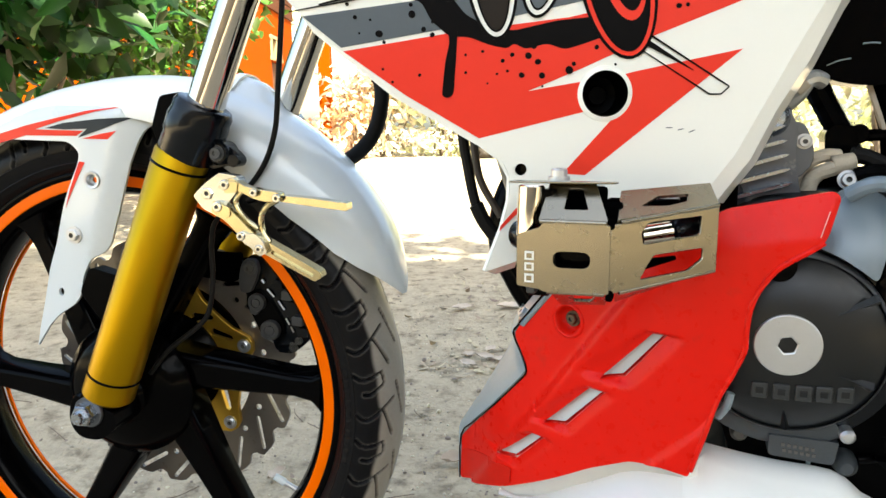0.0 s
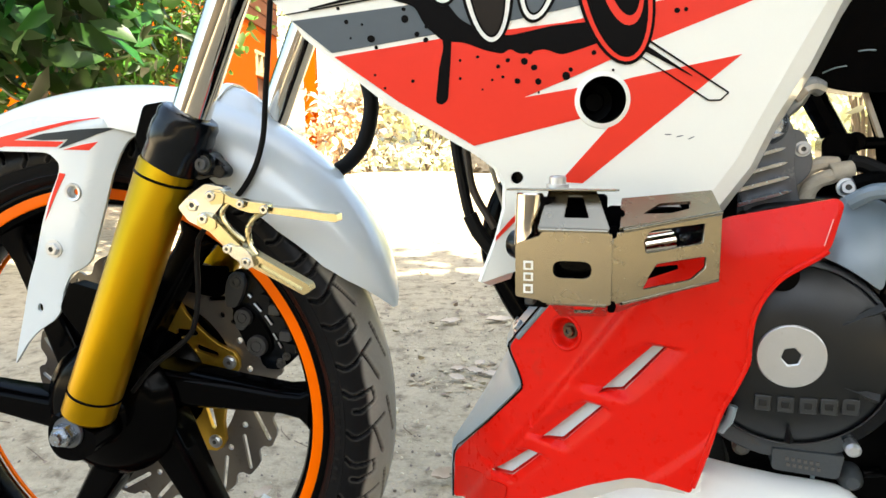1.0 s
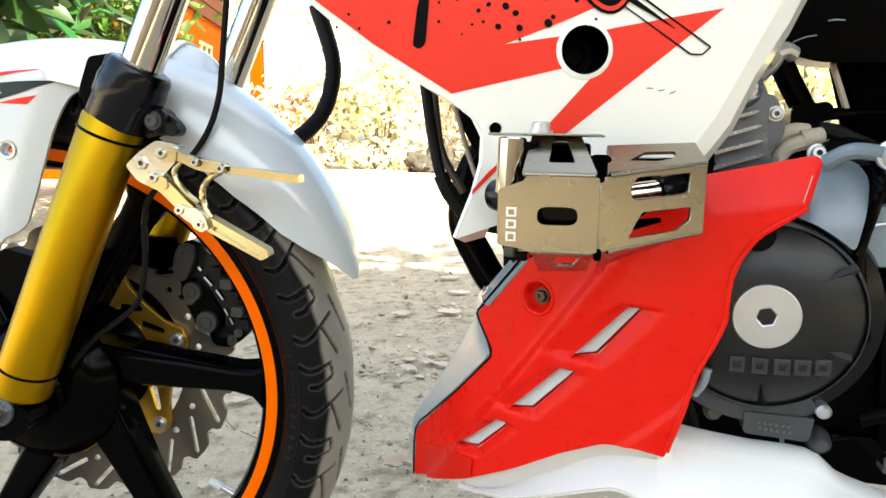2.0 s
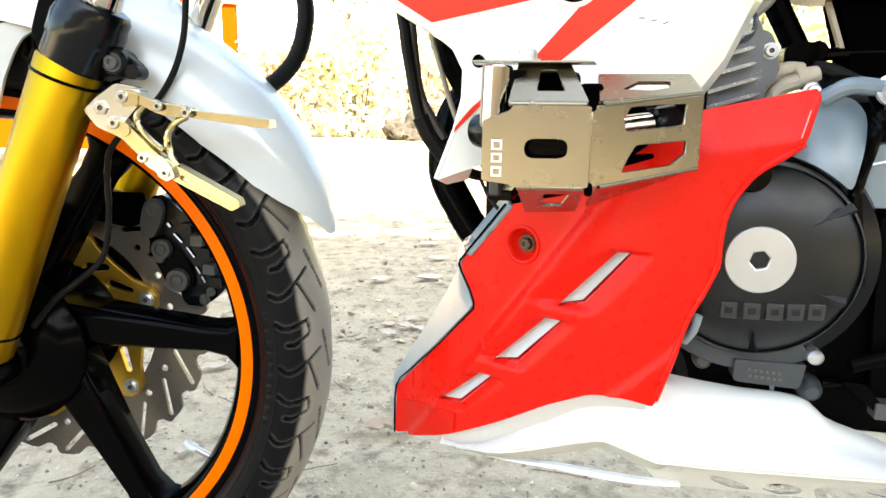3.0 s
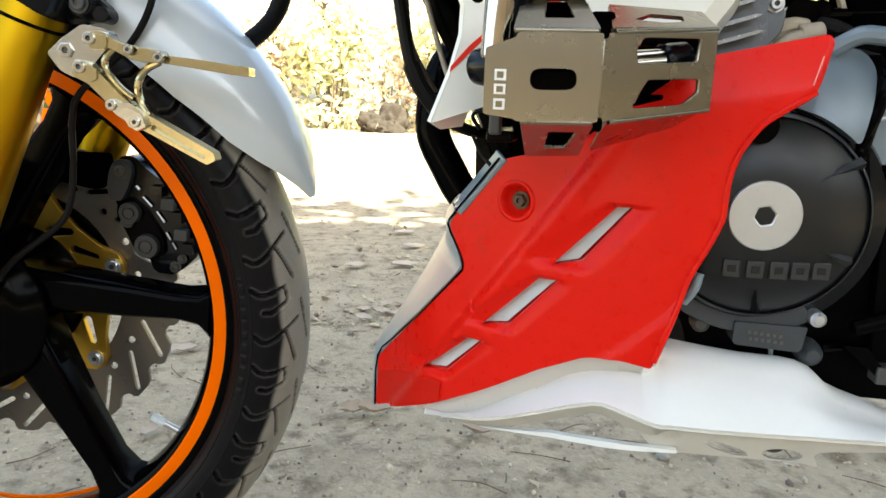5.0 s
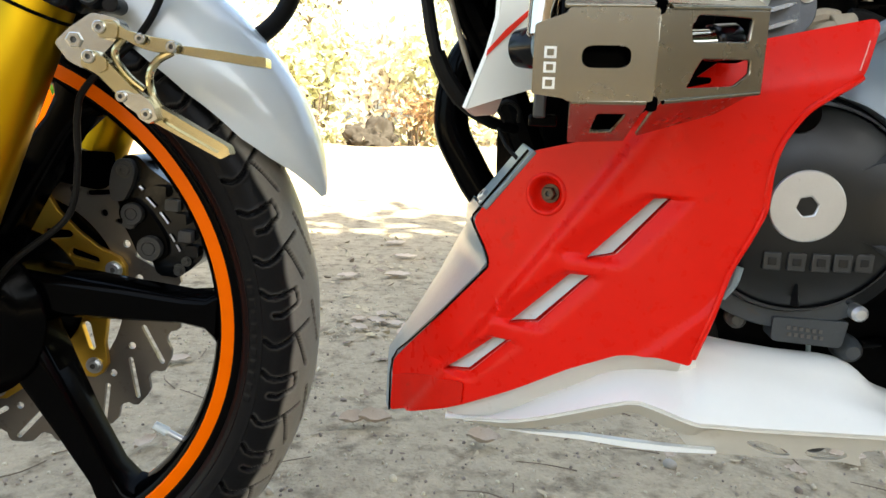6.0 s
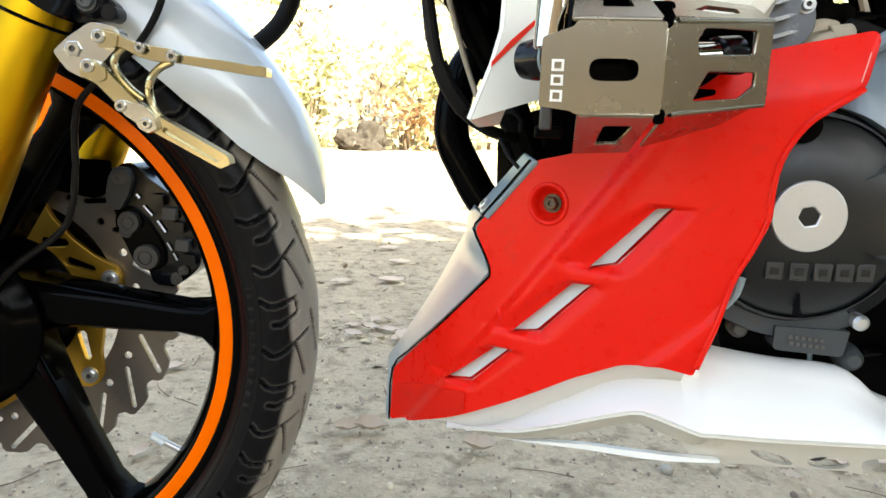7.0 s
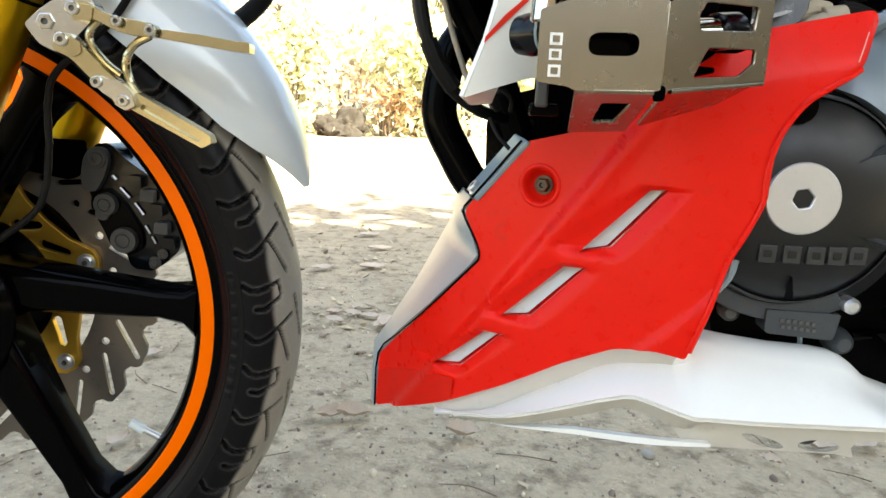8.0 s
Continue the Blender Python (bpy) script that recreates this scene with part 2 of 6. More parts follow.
def sheet(outline, holes=(), drape=None, step=0.0, thick=0.003, push=(0, 1, 0)):
    """A sheet cut to an outline in (x, z) with holes, laid on the surface drape(x, z), given thickness towards push."""
    bm = bmesh.new()
    for ring in (outline, *holes):
        vs = [bm.verts.new((p[0], 0, p[1])) for p in ring]
        for i, v in enumerate(vs):
            bm.edges.new((v, vs[(i + 1) % len(vs)]))
    bmesh.ops.triangle_fill(bm, edges=bm.edges[:], use_beauty=True, use_dissolve=False, normal=(0, -1, 0))
    if step:
        for axis in (0, 2):
            lo = min(v.co[axis] for v in bm.verts)
            hi = max(v.co[axis] for v in bm.verts)
            for i in range(1, int((hi - lo) / step) + 1):
                at, no = Vector((0, 0, 0)), Vector((0, 0, 0))
                at[axis], no[axis] = lo + i * step, 1
                bmesh.ops.bisect_plane(bm, geom=bm.verts[:] + bm.edges[:] + bm.faces[:], plane_co=at, plane_no=no, dist=1e-6)
    for v in bm.verts:
        if drape:
            v.co = drape(v.co.x, v.co.z)
    if thick:
        faces = bm.faces[:]
        got = bmesh.ops.extrude_face_region(bm, geom=faces)
        for v in got["geom"]:
            if isinstance(v, bmesh.types.BMVert):
                v.co += Vector(push) * thick
    return bm


def flat(corners, outline=None, holes=(), thick=0.002):
    """A flat plate over four corners (u along the first side, v along the last), cut to an outline with holes in (u, v)."""
    a, b, c, d = [Vector(p) for p in corners]
    push = (b - a).cross(d - a).normalized()
    f = lambda u, v: a * (1 - u) * (1 - v) + b * u * (1 - v) + c * u * v + d * (1 - u) * v
    return sheet(outline or [(0, 0), (1, 0), (1, 1), (0, 1)], holes, f, 0, thick, push)


def lathe(profile, m, seg=48, bm=None, closed=False):
    """Turns a profile of (radius, along) about m's y axis."""
    bm = bm or bmesh.new()
    rings = []
    for r, y in profile:
        if r < 1e-6:
            rings.append([bm.verts.new(m @ Vector((0, y, 0)))])
        else:
            rings.append([bm.verts.new(m @ Vector((r * math.cos(2 * math.pi * i / seg), y, r * math.sin(2 * math.pi * i / seg)))) for i in range(seg)])
    pairs = list(zip(rings, rings[1:])) + ([(rings[-1], rings[0])] if closed else [])
    for p, q in pairs:
        for i in range(seg):
            j = (i + 1) % seg
            if len(p) == 1 and len(q) > 1:
                bm.faces.new((p[0], q[j], q[i]))
            elif len(q) == 1 and len(p) > 1:
                bm.faces.new((p[i], p[j], q[0]))
            elif len(p) > 1:
                bm.faces.new((p[i], p[j], q[j], q[i]))
    return bm


def along(p, q):
    """A frame at p whose y axis points at q."""
    p, q = Vector(p), Vector(q)
    return Matrix.Translation(p) @ (q - p).to_track_quat("Y", "Z").to_matrix().to_4x4()


def rod(p, q, r, seg=16, bm=None, r2=None, soft=0.0):
    n = (Vector(q) - Vector(p)).length
    r2 = r if r2 is None else r2
    e = soft or min(r, r2) * 0.12
    return lathe([(0, 0), (r - e, 0), (r, e), (r2, n - e), (r2 - e, n), (0, n)], along(p, q), seg, bm)


def curve_points(pts, n=8):
    pts = [Vector(p) for p in pts]
    ext = [2 * pts[0] - pts[1], *pts, 2 * pts[-1] - pts[-2]]
    out = []
    for i in range(1, len(ext) - 2):
        a, b, c, d = ext[i - 1:i + 3]
        for j in range(n):
            t = j / n
            out.append(0.5 * (2 * b + (c - a) * t + (2 * a - 5 * b + 4 * c - d) * t * t + (3 * b - a - 3 * c + d) * t ** 3))
    return out + [pts[-1]]


def tube(pts, r, seg=10, n=8, bm=None, r_end=None):
    """A round tube along a smooth line."""
    bm = bm or bmesh.new()
    line = curve_points(pts, n)
    up, rings = Vector((0.13, 0.2, 0.97)), []
    for i, p in enumerate(line):
        d = (line[min(i + 1, len(line) - 1)] - line[max(i - 1, 0)]).normalized()
        x = d.cross(up).normalized()
        y = x.cross(d)
        k = r if r_end is None else r + (r_end - r) * i / (len(line) - 1)
        rings.append([bm.verts.new(p + k * (x * math.cos(a) + y * math.sin(a))) for a in [2 * math.pi * j / seg for j in range(seg)]])
    for p, q in zip(rings, rings[1:]):
        for i in range(seg):
            bm.faces.new((p[i], p[(i + 1) % seg], q[(i + 1) % seg], q[i]))
    bm.faces.new(rings[0]), bm.faces.new(rings[-1][::-1])
    return bm


def block(c, size, m=None, bm=None):
    bm = bm or bmesh.new()
    bmesh.ops.create_cube(bm, size=1, matrix=(m or Matrix()) @ Matrix.Translation(c) @ Matrix.Diagonal((*size, 1)))
    return bm


def solid(outline, y0, y1, m=None):
    """A slab with an outline in (x, z) from y0 to y1."""
    bm = sheet(outline, (), lambda x, z: Vector((x, y0, z)), 0, y1 - y0)
    if m is not None:
        bmesh.ops.transform(bm, matrix=m, verts=bm.verts[:])
    return bm


def loft(rows, close=False):
    bm = bmesh.new()
    vs = [[bm.verts.new(p) for p in row] for row in rows]
    for a, b in zip(vs, vs[1:]):
        for i in range(len(a) - (0 if close else 1)):
            j = (i + 1) % len(a)
            bm.faces.new((a[i], a[j], b[j], b[i]))
    return bm


def shell(bm, thick):
    bmesh.ops.recalc_face_normals(bm, faces=bm.faces[:])
    bmesh.ops.solidify(bm, geom=bm.faces[:], thickness=thick)
    return bm


def bolt(name, p, d, r, material, parent, label="", h=0.004, hexa=True, washer=True):
    """A bolt head at p facing along d: a washer, a hexagon or round head and a dimple."""
    p, d = Vector(p), Vector(d).normalized()
    m = along(p, p + d)
    bm = bmesh.new()
    if washer:
        lathe([(0, 0), (r * 1.35, 0), (r * 1.35, h * 0.3), (r, h * 0.3), (0, h * 0.3)], m, 20, bm)
    seg = 6 if hexa else 18
    lathe([(r, h * 0.3), (r, h * 0.85), (r * 0.85, h), (r * 0.42, h), (r * 0.38, h * 0.6), (0, h * 0.55)], m, seg, bm)
    for f in bm.faces:
        c = m.inverted() @ f.calc_center_median()
        f.material_index = 1 if math.hypot(c.x, c.z) < r * 0.41 and c.y < h * 0.95 and c.y > h * 0.4 else 0
    return part(name, bm, [material, GRIMY], parent, label, crease=25)


def smooth01(x):
    x = min(1.0, max(0.0, x))
    return x * x * (3 - 2 * x)


# ---- large structure: the yard ----
def ground_height(x, y):
    near = math.exp(-((x * x + (y - 1) ** 2) / 30))
    h = 0.010 * noise.noise(Vector((x * 1.7, y * 1.7, 0))) + 0.005 * near * noise.noise(Vector((x * 7, y * 7, 3))) + 0.05 * noise.noise(Vector((x * 0.2, y * 0.2, 9))) * (1 - near)
    w = math.exp(-(((x + 0.33) ** 2 + (y - 0.74) ** 2) / 0.05))
    return h * (1 - w) - 0.004 * w


def spread(n, inner, outer):
    """Coordinates dense in the middle and wide apart outside."""
    return [math.copysign(inner * abs(s) + (outer - inner) * abs(s) ** 6, s) for s in [2 * i / n - 1 for i in range(n + 1)]]


xs, ys = spread(220, 5, 150), [1.2 + v for v in spread(220, 5, 150)]
ground = part("ground", loft([[Vector((x, y, ground_height(x, y))) for x in xs] for y in ys]), SOIL)
tagged(ground, "bare dry grey-brown soil yard with grit", "ground", kind="structure")

# ---- the motorcycle: an Empty at its base, x rearwards, y to its right, z up ----
bike = new("motorcycle")
bike.matrix_world = pose(-0.333, 0.740, 0, 0, 0, -18)
bike.empty_display_size = 0.1
tagged(bike, "white and red motorcycle with orange rims and gold fork", "motorcycle")

STEER = radians(-9.54)
WHEEL = Matrix.Translation((0, 0, 0.288)) @ Matrix.Rotation(-STEER, 4, "Z")  # u rearwards, v to the far side, w up


def W(u, v, w):
    return WHEEL @ Vector((u, v, w))


# front wheel
TURNS, FINE = 24, 56  # the tread repeats every 15 degrees
SECTION = [(0.2300, 0.0300), (0.2340, 0.0350), (0.2400, 0.0395), (0.2480, 0.0425), (0.2560, 0.0430), (0.2640, 0.0412), (0.2710, 0.0372), (0.2775, 0.0310), (0.2825, 0.0230), (0.2860, 0.0130), (0.2880, 0.0)]
profile = [Vector((v, 0, r)) for r, v in SECTION]
profile = curve_points([Vector((-p.x, 0, p.z)) for p in profile] + profile[-2::-1], 10)
ARC_R, ARC_S = [r for r, v in SECTION], [0.0]
for (r0, v0), (r1, v1) in zip(SECTION, SECTION[1:]):
    ARC_S.append(ARC_S[-1] + math.hypot(r1 - r0, v1 - v0))
# cuts of one repeat: (radius, degrees) from the shoulder to the crown
CUTS = (((0.2515, -1.5), (0.2570, -2.5), (0.2612, -2.6), (0.2660, -2.2), (0.2701, -1.6), (0.2767, -0.2), (0.2830, 1.2)),
        ((0.2515, 7.5), (0.2570, 6.5), (0.2620, 6.3), (0.2670, 6.5), (0.2718, 6.8), (0.2768, 7.2), (0.2778, 5.0), (0.2765, 4.5), (0.2712, 3.7), (0.2660, 3.0), (0.2603, 3.1)),
        ((0.2755, -0.6), (0.2785, -3.0), (0.2822, -6.4)), ((0.2850, 4.0), (0.2862, 0.0), (0.2872, -3.0)))
LINES = []
for line in CUTS:
    pts = [(float(np.interp(r, ARC_R, ARC_S)), 0.27 * radians(deg)) for r, deg in line]
    LINES += list(zip(pts, pts[1:]))
PERIOD = 0.27 * 2 * math.pi / TURNS


def tread(s, c):
    """Depth of the tread cuts at s across the tyre from its bead and c round it."""
    best = 1.0
    for (s0, c0), (s1, c1) in LINES:
        for k in (-PERIOD, 0.0, PERIOD):
            ds, dc = s1 - s0, c1 - c0
            t = max(0.0, min(1.0, ((s - s0) * ds + (c + k - c0) * dc) / (ds * ds + dc * dc)))
            best = min(best, math.hypot(s - s0 - t * ds, c + k - c0 - t * dc))
    return 0.0032 * smooth01((0.0021 - best) / 0.0016) - 0.0005 * math.exp(-((best - 0.0029) / 0.0009) ** 2)


half_n = len(profile) // 2
TABLE = []
for j in range(half_n + 1):
    p = profile[j]
    s = float(np.interp(p.z, ARC_R, ARC_S))
    TABLE.append([tread(s, PERIOD * i / FINE) if p.z > 0.250 else 0.0 for i in range(FINE)])
bm = bmesh.new()
worn = bm.verts.layers.float.new("dust")
rows = []
for i in range(TURNS * FINE):
    a = 2 * math.pi * i / (TURNS * FINE)
    row = []
    for j, p in enumerate(profile):
        v, r = p.x, p.z
        far_side = j > half_n
        dep = TABLE[len(profile) - 1 - j if far_side else j][(i + (FINE // 2 if far_side else 0)) % FINE]
        if v < 0 and 0.2395 < r < 0.2455 and -14 < (math.degrees(a) + 180) % 360 - 180 < 10 and math.degrees(a) % 2.4 < 1.5:
            dep = -0.0005  # worn raised characters on the side wall
        if abs(v) > 0.0415 and 0.2485 < r < 0.2500 or 0.2375 < r < 0.2385:
            dep = -0.0006
        inward = Vector((v * 0.6, r - 0.235)).normalized() * dep
        vert = bm.verts.new(W((r - inward.y) * math.cos(a), v - inward.x, (r - inward.y) * math.sin(a)))
        edge = 0.0375 + 0.0006 * math.sin(i * 0.06) + 0.0004 * math.sin(i * 0.21)
        # tread dust, left out of the cuts, which also paints them dark like shade
        vert[worn] = (smooth01((edge - abs(v)) / 0.0034) if r > 0.262 else 0.0) * (1 - 0.92 * smooth01(dep / 0.0018))
        if r > 0.2505:
            vert[worn] = max(vert[worn], 0.15 * smooth01(-dep / 0.0005) * (0.7 + 0.3 * math.sin(i * 0.045)))  # paler lips along the cuts
        row.append(vert)
    rows.append(row)
for i in range(len(rows)):
    n = (i + 1) % len(rows)
    for j in range(len(profile) - 1):
        bm.faces.new((rows[i][j], rows[i][j + 1], rows[n][j + 1], rows[n][j]))
wheel_bm = lathe([(0.224, -0.0290), (0.229, -0.0300), (0.231, -0.0285), (0.2285, -0.0255), (0.212, -0.0255), (0.207, -0.020), (0.203, -0.010), (0.203, 0.010),
                  (0.207, 0.020), (0.212, 0.0255), (0.2285, 0.0255), (0.231, 0.030), (0.229, 0.033), (0.224, 0.031), (0.214, 0.020), (0.209, 0), (0.214, -0.020)],
                 WHEEL, 128, closed=True)
wheel = part("front_wheel", wheel_bm, BLACK, bike, "black alloy wheel with an orange ring and grooved tyre", crease=50)
part("tyre", bm, RUBBER, wheel, "black tyre with a dusty worn tread", crease=30)
part("rim_tape", lathe([(0.2130, -0.0265), (0.2268, -0.0265), (0.2275, -0.0275), (0.2262, -0.0283), (0.2136, -0.0283), (0.2126, -0.0275)], WHEEL, 128, closed=True), ORANGE, wheel,
     "bright orange ring on the rim")
part("rim_tape", lathe([(0.2052, 0.0235), (0.2085, 0.0235), (0.2085, 0.0262), (0.2052, 0.0262)], WHEEL, 128, closed=True), ORANGE, wheel, "thin orange lip of the far rim edge")
part("hub", lathe([(0, -0.058), (0.020, -0.058), (0.026, -0.055), (0.030, -0.050), (0.052, -0.046), (0.060, -0.042), (0.064, -0.036), (0.070, -0.032), (0.0715, -0.029), (0.069, -0.024), (0.048, -0.020), (0.040, -0.010), (0.040, 0.024),
                   (0.060, 0.040), (0.064, 0.044), (0.064, 0.056), (0.0, 0.060)], WHEEL, 64), BLACK, wheel, "black hub with a round speedometer drive")
SWIRL = 0.025  # each spoke's line passes beside the axle
for deg in (1.5, -56.5, -117.5, -181, 121, 61):
    tip = Vector((0.2065 * math.cos(radians(deg)), 0.2065 * math.sin(radians(deg))))
    way = radians(deg) - math.asin(SWIRL / 0.2065)
    d, across = Vector((math.cos(way), math.sin(way))), Vector((-math.sin(way), math.cos(way)))
    rows = []
    for back, hw, v0, v1 in ((0.172, 0.0200, -0.026, 0.020), (0.130, 0.0175, -0.024, 0.016), (0.080, 0.0150, -0.021, 0.012), (0.030, 0.0120, -0.020, 0.014), (0.010, 0.0145, -0.021, 0.018), (0.0, 0.024, -0.022, 0.020)):
        ring = []
        for q, v in ((-1, v0 + 0.006), (-0.72, v0), (0.72, v0), (1, v0 + 0.006), (1, v1), (-1, v1)):
            p = tip - d * back + across * q * hw
            ring.append(W(p.x, v, p.y))
        rows.append(ring)
    bm = loft(rows, close=True)
    bm.faces.new(bm.verts[:6])
    part("spoke", bm, BLACK, wheel, bevel=0.002)
a, b = radians(-33.6), radians(-33.9)
part("valve", rod(W(0.207 * math.cos(a), -0.006, 0.207 * math.sin(a)), W(0.178 * math.cos(b), -0.008, 0.178 * math.sin(b)), 0.0028, 12, r2=0.0026), BRIGHT, wheel, "pale metal tyre valve")
part("valve_cap", rod(W(0.189 * math.cos(b), -0.007, 0.189 * math.sin(b)), W(0.176 * math.cos(b), -0.0085, 0.176 * math.sin(b)), 0.0042, 12, r2=0.0036), INSERT, wheel, "pale plastic valve cap")

# brake disc with its carrier
DV = 0.053
ring, holes = [], [oval(0, 0, 0.0965, 0.0965, 56)]
for i in range(21):
    a0 = -14 - 360 / 21 * i
    for da, r in ((-1.8, 0.1405), (-3.5, 0.1415), (-5.2, 0.1455), (-6.8, 0.1490), (-9.5, 0.1505), (-14.6, 0.1508), (-15.8, 0.1480), (-16.6, 0.1430)):
        ring.append((r * math.cos(radians(a0 + da)), r * math.sin(radians(a0 + da))))
    p, q = [Vector((r * math.cos(radians(a0 + da)), r * math.sin(radians(a0 + da)))) for r, da in ((0.1180, -0.8), (0.1445, -12.0))]
    n = (q - p).normalized() * 0.0024
    side = Vector((-n.y, n.x))
    holes.append([p + side, p + side * 0.7 - n * 0.7, p - n, p - side * 0.7 - n * 0.7, p - side, q - side, q - side * 0.7 + n * 0.7, q + n, q + side * 0.7 + n * 0.7, q + side])
    holes.append(oval(0.1130 * math.cos(radians(a0 - 11.5)), 0.1130 * math.sin(radians(a0 - 11.5)), 0.0035, 0.0035, 12))
disc = part("brake_disc", sheet(ring, holes, lambda x, z: W(x, DV, z), 0, 0.004, WHEEL.to_3x3() @ Vector((0, 1, 0))), DISC, wheel, "steel wave brake disc with slots and holes")
star, slots = [], [oval(0, 0, 0.058, 0.058, 36)]
for i in range(6):
    a = 16 + 60 * i
    for da, r in ((-8.5, 0.0985), (-5, 0.1045), (0, 0.1068), (5, 0.1045), (9, 0.0985), (15, 0.0915), (30, 0.0865), (45, 0.0910)):
        star.append((r * math.cos(radians(a + da)), r * math.sin(radians(a + da))))
    for r0, d0, r1, d1, hw in ((0.0845, 8, 0.0690, 21, 0.0040), (0.0790, 31, 0.0665, 44, 0.0050)):
        p, q = [Vector((r * math.cos(radians(a + d)), r * math.sin(radians(a + d)))) for r, d in ((r0, d0), (r1, d1))]
        n = (q - p).normalized() * hw
        side = Vector((-n.y, n.x))
        slots.append([p + side * 0.7, p - n * 0.6, p - side * 0.7, q - side, q - side * 0.5 + n * 0.6, q + side * 0.5 + n * 0.6, q + side])
part("disc_carrier", sheet(star, slots, lambda x, z: W(x, DV - 0.007, z), 0, 0.006, WHEEL.to_3x3() @ Vector((0, 1, 0))), CARRIERGOLD, wheel, "gold disc carrier", bevel=0.0006)
for i in range(6):
    a = radians(16 + 60 * i)
    bolt("disc_bolt", W(0.096 * math.cos(a), DV - 0.007, 0.096 * math.sin(a)), WHEEL.to_3x3() @ Vector((0, -1, 0)), 0.0058, BRIGHT, wheel, h=0.004, hexa=False)

# brake caliper on the far side
face = WHEEL.to_3x3() @ Vector((0, -1, 0))
cal = part("brake_caliper", solid(fillet([(0.101, 0.118), (0.106, 0.131), (0.118, 0.132), (0.132, 0.118), (0.152, 0.104), (0.167, 0.080), (0.177, 0.057), (0.174, 0.040), (0.162, 0.0284), (0.149, 0.0204), (0.1315, 0.0243), (0.128, 0.036), (0.116, 0.060), (0.102, 0.080), (0.097, 0.098)], 0.004), 0.044, 0.100, WHEEL), GLOSS, bike,
           "black brake caliper with grey pistons", bevel=0.003)
part("caliper_arm", solid(fillet([(0.103, 0.090), (0.116, 0.0945), (0.129, 0.083), (0.144, 0.058), (0.145, 0.042), (0.132, 0.0345), (0.118, 0.040), (0.109, 0.062), (0.101, 0.076)], 0.006), 0.040, 0.046, WHEEL), BLACK, cal, "black caliper finger", bevel=0.002)
for u, w, r, fu, fw in ((0.1153, 0.0800, 0.0098, -0.006, -0.014), (0.1294, 0.0491, 0.0112, -0.002, -0.010)):
    m = WHEEL @ Matrix.Translation((u, 0.040, w))
    piston = part("piston", lathe([(0, -0.006), (r * 0.44, -0.006), (r * 0.48, -0.0048), (r * 0.55, -0.0048), (r * 0.60, -0.006), (r * 0.94, -0.006), (r * 1.02, -0.004), (r * 1.02, 0.004)], m, 28), GREYPISTON, cal, "dull grey caliper piston")
    part("piston_foot", solid(fillet([(u - r * 0.8, w), (u + r * 0.8, w - r * 0.3), (u + fu + r * 0.5, w + fw - r * 0.1), (u + fu - r * 0.4, w + fw + r * 0.2)], 0.003), 0.0365, 0.042, WHEEL), GREYPISTON, piston, bevel=0.001)
part("pad_holder", solid(fillet([(0.0985, 0.119), (0.104, 0.1285), (0.116, 0.128), (0.1195, 0.118), (0.1155, 0.104), (0.1075, 0.090), (0.0965, 0.091), (0.0955, 0.104)], 0.004), 0.037, 0.046, WHEEL), GREYPISTON, cal, "grey bracket lug", bevel=0.001)
bolt("caliper_bolt", W(0.1104, 0.036, 0.1189), face, 0.0056, GRIMY, cal, hexa=False)
bolt("caliper_bolt", W(0.1530, 0.042, 0.0290), face, 0.0042, GRIMY, cal)
bolt("caliper_bolt", W(0.1600, 0.042, 0.0370), face, 0.0034, GRIMY, cal)
for u, w, u1, w1, r in ((0.1205, 0.1045, 0.1235, 0.1010, 0.0016), (0.1264, 0.0945, 0.1340, 0.0858, 0.0012), (0.1382, 0.0815, 0.1452, 0.0714, 0.0012), (0.1462, 0.0620, 0.1500, 0.0550, 0.0009), (0.1515, 0.0525, 0.1546, 0.0463, 0.0009)):
    part("pad_spring", rod(W(u, 0.0415, w), W(u1, 0.0415, w1), r, 8), BRIGHT, cal, "bright wire pin")
for u, w, d0, material in ((0.140, 0.1010, 0.036, GLOSS), (0.150, 0.0890, 0.036, GRIMY), (0.157, 0.0770, 0.036, GLOSS), (0.1615, 0.0615, 0.034, GREYPISTON), (0.1660, 0.0480, 0.036, GLOSS), (0.1430, 0.0290, 0.038, GLOSS)):
    part("cooling_rib", solid(fillet([(u - 0.006, w - 0.005), (u + 0.006, w - 0.006), (u + 0.006, w + 0.004), (u - 0.005, w + 0.005)], 0.0015), d0, 0.046, WHEEL), material, cal, bevel=0.001)
part("caliper_bracket", solid(fillet([(0.0, -0.03), (0.060, -0.02), (0.090, 0.030), (0.100, 0.080), (0.112, 0.118), (0.100, 0.126), (0.050, 0.118), (0.020, 0.060)], 0.006), 0.0585, 0.0660, WHEEL), BLACK, bike, "black caliper bracket", bevel=0.003)
part("brake_hose", tube([W(0.128, 0.072, 0.125), W(0.120, 0.090, 0.22), W(0.135, 0.11, 0.30), W(0.20, 0.10, 0.40)], 0.0045), HOSE, bike, "black brake hose")

# fork: two legs in the wheel's frame, raked
RAKE = 0.431


def fork_u(w):
    return 0.0065 + RAKE * w


